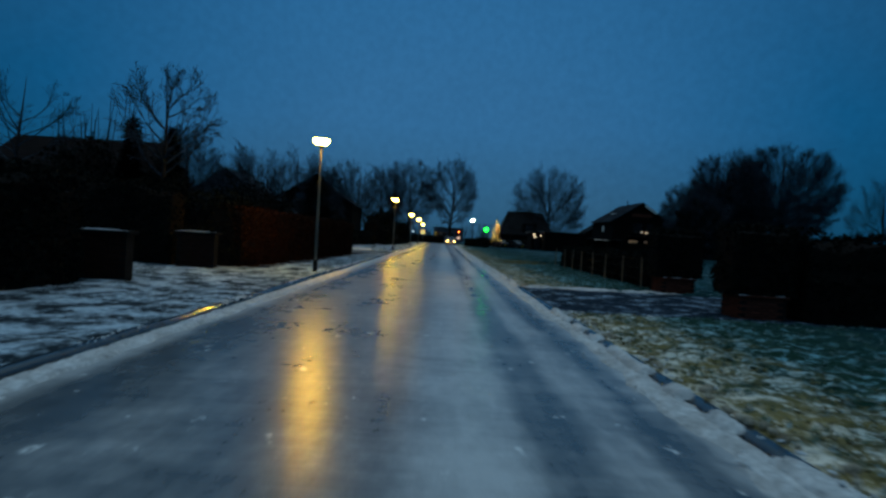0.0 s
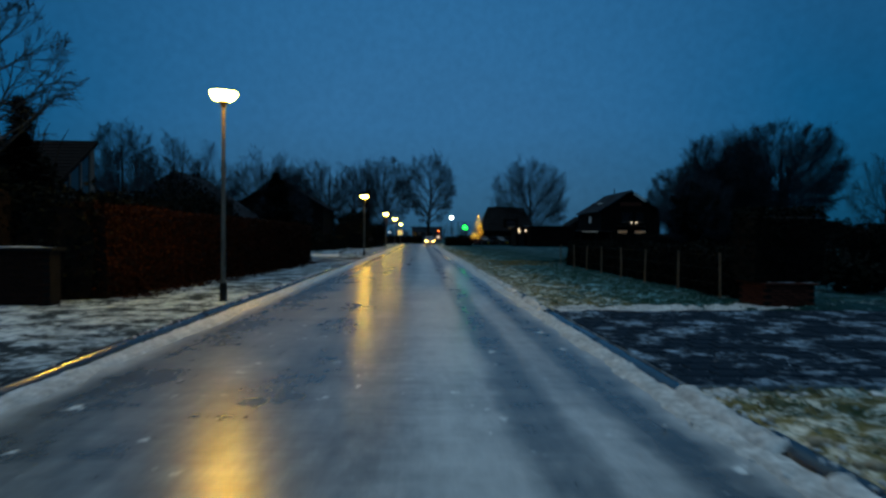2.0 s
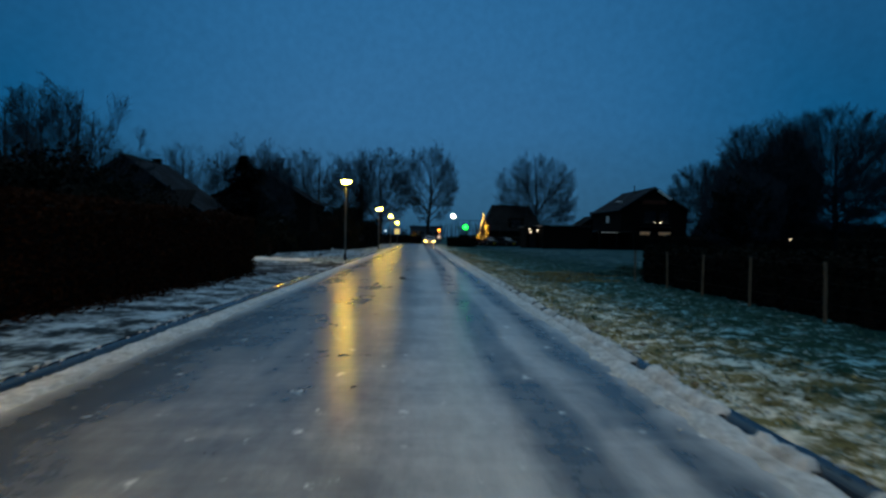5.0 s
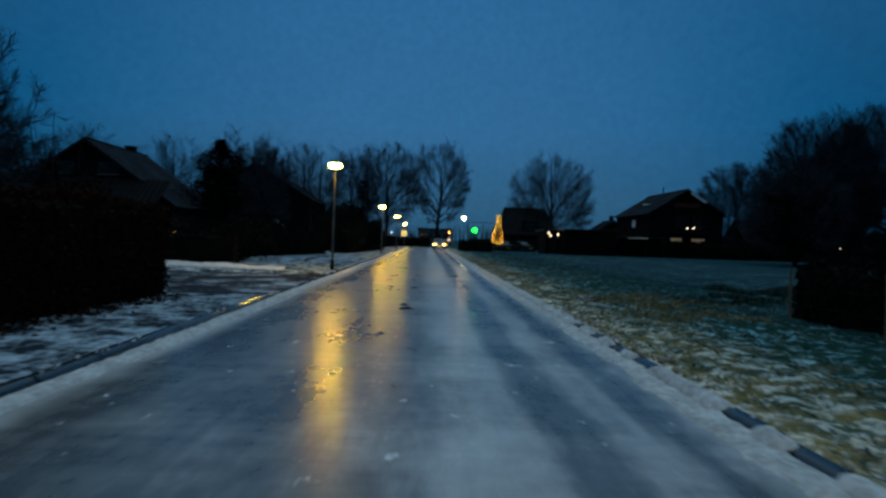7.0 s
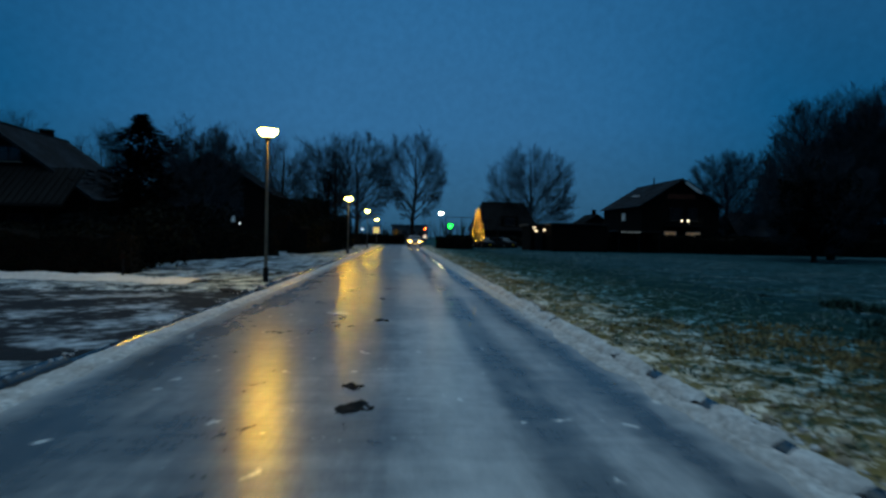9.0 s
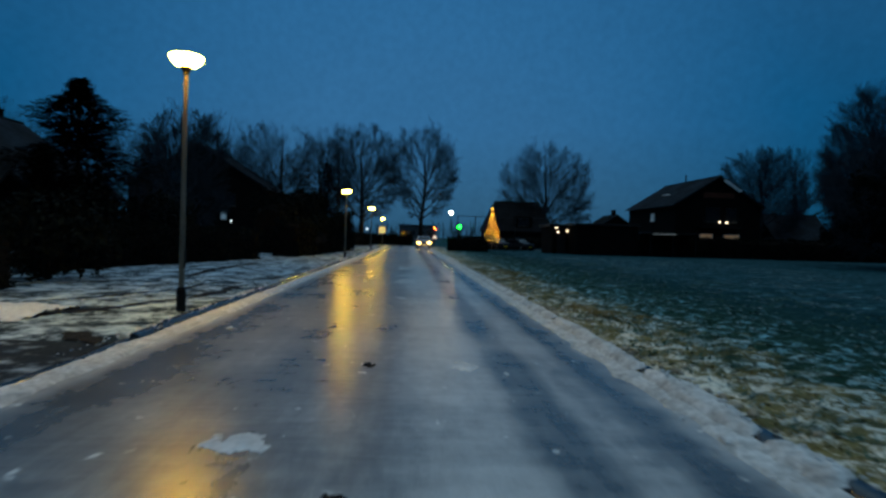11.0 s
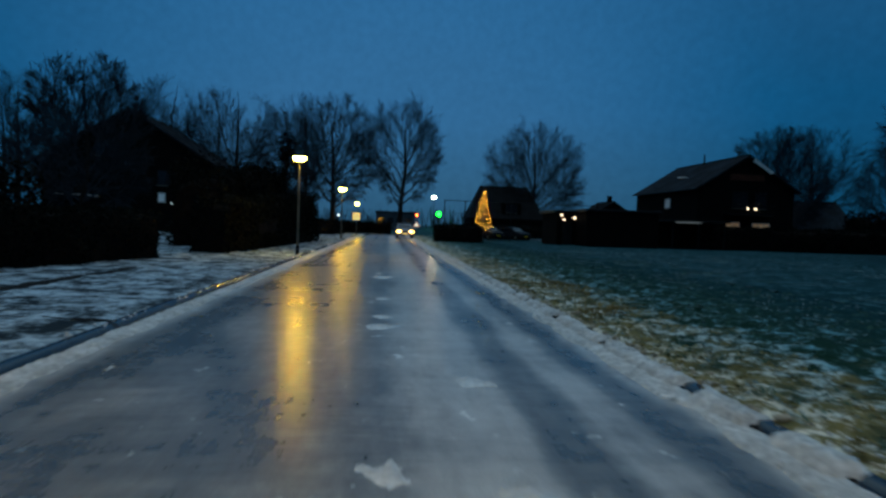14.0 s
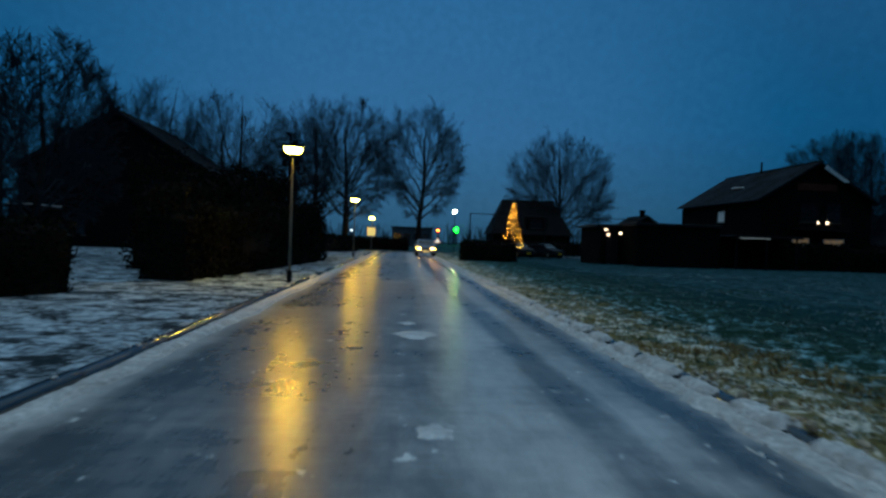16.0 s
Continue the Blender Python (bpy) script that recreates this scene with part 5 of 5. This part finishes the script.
# ---- tall net frame ----
net = thing("net_frame", (0, 0, 0), "tall thin steel frame of a garden net", "fence")
for x in (6.2, 8.3, 13.0, 17.5, 22.0):
    part("post", tube([(x, 111, 0), (x, 111, 4.05)], [0.05, 0.05], 6), M_STEEL, net)
part("rail", tube([(6.2, 111, 4.0), (22.0, 111, 4.0)], [0.035, 0.035], 6), M_STEEL, net)
for z in (1.4, 2.7):
    part("wire", tube([(6.2, 111, z), (22.0, 111, z)], [0.012, 0.012], 4), M_STEEL, net)


# ---- cars ----
def car(at, turn, paint, label, lit):
    ob = thing("car", at, label, "car", "cars", turn=turn)
    prof = [(-2.05, 0.35), (-2.1, 0.62), (-2.0, 0.82), (-1.05, 0.98), (-0.35, 1.42), (0.4, 1.5), (1.35, 1.44), (1.95, 1.02), (2.05, 0.75), (2.02, 0.35)]
    v, f = [], []
    cuts = [(-0.84, 0.94), (-0.80, 1.0), (0.0, 1.0), (0.80, 1.0), (0.84, 0.94)]
    for x, k in cuts:
        for y, z in prof:
            tuck = 1 - 0.22 * max(0, (z - 0.9) / 0.6)
            v.append((x * tuck, y * (0.985 if abs(x) > 0.82 else 1 + 0.03 * (1 - (x / 0.84) ** 2)), 0.35 + (z - 0.35) * k))
    m = len(prof)
    for i in range(len(cuts) - 1):
        f += [(i * m + j, i * m + (j + 1) % m, (i + 1) * m + (j + 1) % m, (i + 1) * m + j) for j in range(m)]
    f += [tuple(range(m - 1, -1, -1)), tuple((len(cuts) - 1) * m + j for j in range(m))]
    part("body", (v, f), paint, ob, smooth=False)
    part("windscreen", ([(-0.66, -1.02, 1.03), (0.66, -1.02, 1.03), (0.60, -0.42, 1.415), (-0.60, -0.42, 1.415), (-0.66, -0.99, 1.0), (0.66, -0.99, 1.0), (0.60, -0.39, 1.385), (-0.60, -0.39, 1.385)],
                        [(0, 1, 2, 3), (7, 6, 5, 4), (0, 4, 5, 1), (1, 5, 6, 2), (2, 6, 7, 3), (3, 7, 4, 0)]), M_GLASS, ob)
    for s in (-1, 1):
        part("side_window", prism([(-0.75, 1.0), (1.3, 1.0), (1.1, 1.36), (-0.2, 1.38)], -0.01, 0.01), M_GLASS, ob, at=(s * 0.80, 0, 0)).rotation_euler = (0, 0, math.pi / 2)
        hl = part("headlight", box(-0.13, 0.13, -0.04, 0.06, -0.07, 0.07, 0.03), M_HEAD if lit else M_GLASS, ob, "glowing headlight" if lit else "dark headlight", at=(s * 0.56, -2.1, 0.70))
        part("indicator", box(-0.07, 0.07, -0.03, 0.05, -0.07, 0.07, 0.02), M_AMBER if lit else M_GLASS, ob, "glowing amber indicator" if lit else "", at=(s * 0.79, -2.02, 0.70))
        part("mirror", box(-0.1, 0.1, -0.06, 0.06, -0.07, 0.07, 0.03), paint, ob, at=(s * 0.93, -0.75, 1.02))
        for y in (-1.3, 1.3):
            wh = part("wheel", tube([(-0.1, 0, 0), (-0.09, 0, 0), (0.09, 0, 0), (0.1, 0, 0)], [0.27, 0.31, 0.31, 0.27], 18), M_TYRE, ob, at=(s * 0.76, y, 0.31))
            part("rim", tube([(s * 0.085, 0, 0), (s * 0.112, 0, 0)], [0.2, 0.17], 14), M_POLE, wh)
    part("grille", box(-0.33, 0.33, -0.02, 0.02, -0.06, 0.06, 0.01), M_BLACK, ob, at=(0, -2.15, 0.70))
    part("bumper", box(-0.8, 0.8, -0.06, 0.06, -0.1, 0.1, 0.04), paint, ob, at=(0, -2.1, 0.45))
    # The lit car's plate glows by emission, standing in for light on it.
    part("number_plate", box(-0.26, 0.26, -0.012, 0.012, -0.055, 0.055, 0.004), M_SIGNLIT if lit else M_YPLATE, ob, "plain yellow plate", at=(0, -2.175, 0.47))
    return ob


car((2.25, 111.5, 0.03), 0, M_SILVER, "silver hatchback with glowing headlights facing down the street", True)
car((12.1, 118.6, 0.05), 20, M_DARKCAR, "dark parked car at the edge of the field", False)
car((15.1, 119.4, 0.05), 32, M_DARKCAR, "dark parked car by the low hedge", False)

# ---- signs ----
sign = thing("yield_sign", (4.0, 122.4, 0.02), "pair of small lit triangular signs on one post", "road sign")
part("post", tube([(0, 0, 0), (0, 0, 2.9)], [0.035, 0.035], 8), M_POLE, sign)
part("lower_triangle", prism([(-0.45, 1.15), (0.45, 1.15), (0, 1.9)], -0.06, -0.04), M_RED, sign)
part("lower_face", prism([(-0.31, 1.23), (0.31, 1.23), (0, 1.74)], -0.068, -0.061), M_SIGNWHITE, sign, "lit white face")
part("upper_triangle", prism([(-0.36, 2.75), (0, 2.15), (0.36, 2.75)], -0.06, -0.04), M_RED, sign)
part("upper_lamp", lathe([(0.03, 2.52), (0.075, 2.54), (0.075, 2.6), (0.03, 2.63)], 10), M_AMBER, sign, at=(0, -0.12, 0))
plate = thing("street_sign", (-3.2, 123.4, 0.02), "square pale yellow lit sign on the last lamp post", "road sign")
part("board", box(-0.42, 0.42, -0.14, -0.1, 1.75, 2.6, 0.02), M_SIGNLIT, plate, "lit yellow board")
part("post", tube([(0, -0.07, 0), (0, -0.07, 2.6)], [0.025, 0.025], 6), M_POLE, plate)
# Small far green light; the disc is oversized to stand in for bloom.
gs = thing("illuminated_sign", (22.6, 306.0, 0), "distant green light on a mast, its disc enlarged for bloom", "sign")
part("mast", tube([(0, 0, 0), (0, 0, 5.6)], [0.12, 0.1], 8), M_STEEL, gs)
part("disc", tube([(0, -0.15, 6.4), (0, 0.15, 6.4)], [0.75, 0.75], 20), M_GREENL, gs, "glowing green disc")

# ---- dark low building at the end of the street ----
endb = thing("depot_building", (2.6, 200.0, 0), "long grey flat-roofed building beyond the junction", "building")
for wall_vf in (box(-4.8, 4.8, 0, 0.3, 0, 4.3), box(-4.8, -4.5, 0.3, 6, 0, 4.3), box(4.5, 4.8, 0.3, 6, 0, 4.3), box(-4.5, 4.5, 5.7, 6, 0, 4.3)):
    part("wall", wall_vf, M_SLATE, endb)
part("roof", box(-5.0, 5.0, -0.2, 6.2, 4.3, 4.6, 0.05), M_STEEL, endb)
for k in range(4):
    window(endb, -3.4 + k * 2.2, -0.02, 2.4, 1.5, 1.2, "s", M_GLASS)
hedge([(-70.0, 136.0), (1.0, 136.0)], 2.0, (1.6, 1.5), M_GREEN, 101, "far dark hedge along the crossing road", 0.16, 25, 0.4)
hedge([(8.5, 137.0), (90.0, 142.0)], 2.0, (1.6, 2.0), M_GREEN, 102, "far dark hedge along the crossing road", 0.16, 25, 0.4)
hedge([(-9.5, 108.0), (-5.2, 120.0)], 2.2, (1.6, 1.5), M_GREEN, 103, "dark rounded hedge near the junction", 0.1, 80, 0.4)
far = thing("far_woods", (0, 0, 0), "line of distant bare woods on the horizon", "woods", kind="stuff")
rw = np.random.default_rng(31)
wood = []
for k in range(900):
    x = rw.uniform(-420, 420)
    y = 330 + rw.uniform(-40, 60)
    h = rw.uniform(5, 9) * (1 + 0.4 * noise.noise((x * 0.02, 0, 3)))
    for _ in range(3):
        dx = rw.normal(0, 1.6)
        wood.append(tube([(x, y, 0), (x + dx * 0.5, y, h * 0.6), (x + dx, y, h)], [0.22, 0.16, 0.03], 3, False))
part("trunks", join(*wood), M_TWIG, far, kind="stuff")

# ---- kerbs ----
ks = bpy.data.meshes.new("kerb_stone")
nose = [(0.06 - 0.075 * (1 - math.cos(a)), 0.04 + 0.075 * math.sin(a)) for a in (0.0, 0.3, 0.6, 0.9, 1.2, 1.57)]
vv, ff = prism([(-0.07, -0.12), (0.06, -0.12), *nose, (-0.07, 0.115)], -0.49, 0.49)
ks.from_pydata(vv, [], ff)
ks.materials.append(M_KERB)
rk = np.random.default_rng(3)
for side, x0, skip in (("kerb_left", -2.81, (SIDE0, SIDE1)), ("kerb_right", 3.11, (DRIVE0, DRIVE1))):
    kerb = thing(side, (0, 0, 0), "dark wet kerb stones set along the road edge", "kerb", kind="structure")
    for k in range(134):
        y = -7.5 + k
        low = -0.07 if skip[0] - 0.2 < y < skip[1] + 0.2 else (-0.04 if x0 > 0 else -0.01)
        shared("kerb_stone", ks, kerb, pose(x0 + float(rk.normal(0, 0.008)), y, low + float(rk.normal(0, 0.006)), 0, float(rk.normal(0, 1.2)), float(rk.normal(0, 0.3)) + (180 if x0 > 0 else 0)))

# ---- snow crumbs on the kerbs, grass tufts, tracks, clods ----
crumbs = []
rc = np.random.default_rng(15)


def clod(c, r, rng):
    r = r * 0.75
    pts = [(1, 0, 0), (-1, 0, 0), (0, 1, 0), (0, -1, 0), (0, 0, 1), (0, 0, -0.6)]
    return ([tuple(c[a] + p[a] * r * rng.uniform(0.6, 1.25) for a in range(3)) for p in pts], [(0, 2, 4), (2, 1, 4), (1, 3, 4), (3, 0, 4), (2, 0, 5), (1, 2, 5), (3, 1, 5), (0, 3, 5)])


ico = bmesh.new()
bmesh.ops.create_icosphere(ico, subdivisions=1, radius=1)
ICO_V, ICO_F = [tuple(v.co) for v in ico.verts], [tuple(v.index for v in q.verts) for q in ico.faces]
ico.free()


def crumb(c, r, rng):
    s = rng.uniform(0.6, 1.3, 3)
    return [(c[0] + x * r * s[0] * rng.uniform(0.8, 1.2), c[1] + y * r * s[1] * rng.uniform(0.8, 1.2), c[2] + z * r * 0.7 * s[2]) for x, y, z in ICO_V], ICO_F


for k in range(4200):
    y = rc.uniform(2, 90)
    x = 3.12 + rc.normal(0, 0.2) if rc.random() < 0.75 else -2.72 - abs(rc.normal(0, 0.12))
    if noise.noise((x, y * 0.8, 5.5)) < -0.05 or DRIVE0 - 0.3 < y < DRIVE1 + 0.3 and x > 0:
        continue
    z = 0.03 if -2.75 < x < 3.05 else 0.125 if x < 3.18 and x > -2.88 else 0.10
    crumbs.append(crumb((x, y, z), rc.uniform(0.008, 0.026), rc))
stuff_name(part("snow_crumbs", join(*crumbs), M_SNOW), "crumbs of frozen snow scattered along the kerbs", "snow")

rq = np.random.default_rng(91)
lumps = []
for lo, hi, count in ((3.0, 13.2, 110), (22.0, 40.0, 90), (42.0, 72.0, 190)):
    for k in range(count):
        x, y = 3.17 + abs(rq.normal(0, 0.15)), rq.uniform(lo, hi)
        if noise.noise((x * 0.6, y * 0.9, 2.2)) < -0.15:
            continue
        lumps.append(crumb((x, y, (0.09 if x < 3.3 else right_height(x, y)) + 0.012), rq.uniform(0.025, 0.062), rq))
stuff_name(part("frozen_clods", join(*lumps), M_CLOD, smooth=True), "cream frozen clods of snow and earth thrown on the kerb", "clods")

rl = np.random.default_rng(83)
lu = rl.uniform(0, 1, 2600)
litter = np.stack([-5.55 + 0.85 * lu + np.abs(rl.normal(0, 0.28, 2600)), 21.6 + 17.6 * lu, np.zeros(2600)], 1)
litter[:, 2] = [left_height(min(-2.95, x), y) + 0.012 for x, y, _ in litter]
stuff_name(part("leaf_litter", leaves(litter, 0.035, rl, 0.85), M_BEECH), "fallen brown beech leaves lying along the hedge foot", "leaves")

# Straw yellow of these kerbside blades also carries headlight warmth.
M_STRAW = leafy("dry_grass_blades", (0.09, 0.075, 0.03), (0.30, 0.23, 0.10))
M_BLADE = leafy("dark_grass_blades", (0.024, 0.060, 0.042), (0.06, 0.12, 0.085))
M_FROST = leafy("frosted_grass_blades", (0.10, 0.16, 0.16), (0.27, 0.34, 0.33))


def tufts(name, count, x0, x1, y0, y1, mat, seed, label, h=(0.01, 0.032), skew=1.0):
    rng = np.random.default_rng(seed)
    v, f = [], []
    while len(f) < count:
        x, y = x0 + (x1 - x0) * rng.random() ** skew, rng.uniform(y0, y1)
        if DRIVE0 - 0.1 < y < DRIVE1 + 0.1 or noise.noise((x * 1.1, y * 1.1, seed)) < -0.1:
            continue
        z = right_height(x, y) if x < 10 else 0.07
        for _ in range(4):
            a, hh, b = rng.uniform(0, 6.28), rng.uniform(*h), rng.uniform(0.008, 0.02)
            px, py = x + rng.normal(0, 0.07), y + rng.normal(0, 0.07)
            i = len(v)
            v += [(px - b * math.sin(a), py + b * math.cos(a), z - 0.01), (px + b * math.sin(a), py - b * math.cos(a), z - 0.01), (px + math.cos(a) * hh * 2.6, py + math.sin(a) * hh * 2.6, z + hh)]
            f.append((i, i + 1, i + 2))
    return stuff_name(part(name, (v, f), mat), label, "grass")


tufts("grass_tufts", 24000, 3.3, 5.0, 4, 75, M_STRAW, 201, "dry yellow grass tufts beside the kerb", skew=1.4)
tufts("grass_tufts", 34000, 3.4, 12, 4, 85, M_BLADE, 202, "dark green grass tufts in the verge", (0.015, 0.05), 1.3)
tufts("grass_tufts", 60000, 3.3, 24, 4, 90, M_FROST, 203, "frosted pale grass tufts", (0.01, 0.03), 1.2)


def weeds(cx, cy, rx, ry, count, mat, h, seed, label):
    """Standing dead stalks and blades in a ragged patch of the field."""
    rng = np.random.default_rng(seed)
    v, f = [], []
    while len(f) < count:
        a, q = rng.uniform(0, 6.28), rng.random() ** 0.6
        x, y = cx + math.cos(a) * rx * q, cy + math.sin(a) * ry * q
        lush = noise.noise((x * 0.9, y * 0.9, seed * 0.37)) + 0.5 * noise.noise((x * 2.7, y * 2.7, seed * 0.11))
        if lush < -0.12 + 0.3 * q:
            continue
        z = right_height(x, y) if x < 10 else 0.07 + 0.06 * bumpy(x, y, 0.5)
        for _ in range(5):
            t, hh, b = rng.uniform(0, 6.28), rng.uniform(*h) * (0.6 + lush), rng.uniform(0.008, 0.022)
            px, py, ln = x + rng.normal(0, 0.09), y + rng.normal(0, 0.09), rng.uniform(0.3, 1.3)
            i = len(v)
            v += [(px - b * math.sin(t), py + b * math.cos(t), z - 0.02), (px + b * math.sin(t), py - b * math.cos(t), z - 0.02), (px + math.cos(t) * hh * ln, py + math.sin(t) * hh * ln, z + hh)]
            f.append((i, i + 1, i + 2))
    return stuff_name(part("weed_patch", (v, f), mat), label, "weeds")


M_WEED = leafy("dead_brown_weeds", (0.12, 0.08, 0.035), (0.34, 0.25, 0.11))
M_DOCK = leafy("dark_green_weeds", (0.010, 0.026, 0.020), (0.034, 0.066, 0.05))
weeds(5.6, 40.4, 2.4, 3.4, 5000, M_WEED, (0.025, 0.08), 401, "patch of low dead brown weeds beside the kerb")
weeds(4.2, 51.6, 0.8, 1.2, 900, M_WEED, (0.03, 0.08), 404, "small clump of dead brown weeds beside the kerb")
weeds(4.1, 64.4, 0.9, 2.6, 1500, M_WEED, (0.03, 0.08), 405, "ragged strip of dead brown weeds beside the kerb")
weeds(4.0, 60.4, 0.7, 1.9, 800, M_WEED, (0.03, 0.07), 406, "small clump of dead brown weeds beside the kerb")
weeds(9.2, 42.0, 2.6, 1.6, 2600, M_DOCK, (0.06, 0.20), 402, "ragged dark green weeds at the end of the hedge")
weeds(11.6, 45.4, 2.2, 1.5, 3600, M_DOCK, (0.10, 0.30), 403, "tall dark weeds in the frosty field")


def ribbon(points, width, seed):
    v, f = [], []
    rng = np.random.default_rng(seed)
    dense = []
    for (xa, ya), (xb, yb) in zip(points[:-1], points[1:]):
        n = max(2, int(math.hypot(xb - xa, yb - ya) / 0.07))
        dense += [(xa + (xb - xa) * k / n, ya + (yb - ya) * k / n) for k in range(n)]
    dense.append(points[-1])
    for k, (x, y) in enumerate(dense):
        a, b = dense[max(0, k - 1)], dense[min(len(dense) - 1, k + 1)]
        d = Vector((b[0] - a[0], b[1] - a[1])).normalized()
        w = width * max(0.02, 0.33 + 0.45 * noise.noise((x * 1.1, y * 1.1, seed)) + 0.4 * noise.noise((x * 5, y * 5, seed)) + rng.uniform(-0.06, 0.06))
        for s in (-1, 1):
            px, py = x - d.y * w * s, y + d.x * w * s
            v.append((px, py, max(0.035, left_height(min(px, -2.95), py) + 0.012)))
    for k in range(len(dense) - 1):
        f.append((2 * k, 2 * k + 1, 2 * k + 3, 2 * k + 2))
    return v, f


# Third strip is only a dark band along the footway edge.
TRACKS = (([(-5.4, 48.6), (-4.6, 49.8), (-3.9, 51.6), (-3.6, 52.5), (-3.5, 53.4), (-3.52, 55.0)], 0.34), ([(-6.4, 50.2), (-5.6, 51.4), (-4.8, 53.0), (-4.5, 53.9), (-4.38, 55.3)], 0.2),
          ([(-5.7, 57.6), (-5.95, 60.0), (-6.03, 61.8), (-5.9, 64.5), (-5.85, 66.3)], 0.34), ([(-2.95, 58.3), (-3.96, 58.5), (-5.0, 58.7)], 0.24), ([(-3.0, 47.6), (-3.3, 47.9), (-3.7, 48.1)], 0.5))
for k, (pts, w) in enumerate(TRACKS):
    tagged(part("tyre_track", ribbon(pts, w, 300 + k), M_DIRT, label="dark wet tyre track pressed through the snow"), category="track", group="tyre tracks")
def blot(r, k, thick, sx=1.0, sy=1.3):
    """A flat ragged lump: only the cells that rise above the road are kept."""
    n = 36
    v, f, keep = [], [], {}

    def val(i, j):
        a, b2 = (i / n - 0.5) * 3.2, (j / n - 0.5) * 3.2
        return 0.75 - math.hypot(a, b2) + 0.75 * noise.noise((a * 1.6, b2 * 1.6, k * 3.7)) + 0.3 * noise.noise((a * 5, b2 * 5, k))
    for j in range(n):
        for i in range(n):
            if max(val(i, j), val(i + 1, j), val(i + 1, j + 1), val(i, j + 1)) <= 0:
                continue
            q = []
            for a in ((i, j), (i + 1, j), (i + 1, j + 1), (i, j + 1)):
                if a not in keep:
                    keep[a] = len(v)
                    v.append(((a[0] / n - 0.5) * 3.2 * r * sx, (a[1] / n - 0.5) * 3.2 * r * sy, max(-0.012, thick * min(1, val(*a) * 1.5))))
                q.append(keep[a])
            f.append(tuple(q))
    return v, f


for k, (x, y, r) in enumerate(((0.17, 38.5, 0.17), (0.24, 43.45, 0.14), (0.11, 39.15, 0.11), (0.16, 46.75, 0.07))):
    ob = thing("dirt_clod", (x, y, 0.026), "flat dark clod of mud lying on the icy road", "mud", "mud on the road")
    part("lump", blot(r, k + 1, 0.03), M_DIRT, ob, smooth=True)
for k, (x, y, r) in enumerate(((0.32, 66.0, 0.28), (0.22, 67.3, 0.14), (0.37, 61.6, 0.13), (0.38, 59.45, 0.12), (0.37, 58.56, 0.2), (0.41, 53.82, 0.12), (1.2, 55.8, 0.15), (1.13, 53.46, 0.13), (1.16, 46.8, 0.14), (-0.53, 44.35, 0.16))):
    ob = thing("snow_patch", (x, y, 0.026), "thin white patch of packed snow on the road", "snow", "snow patches on the road")
    part("patch", blot(r, k + 11, 0.012, 1.3, 1.6), M_SNOW, ob, smooth=True)
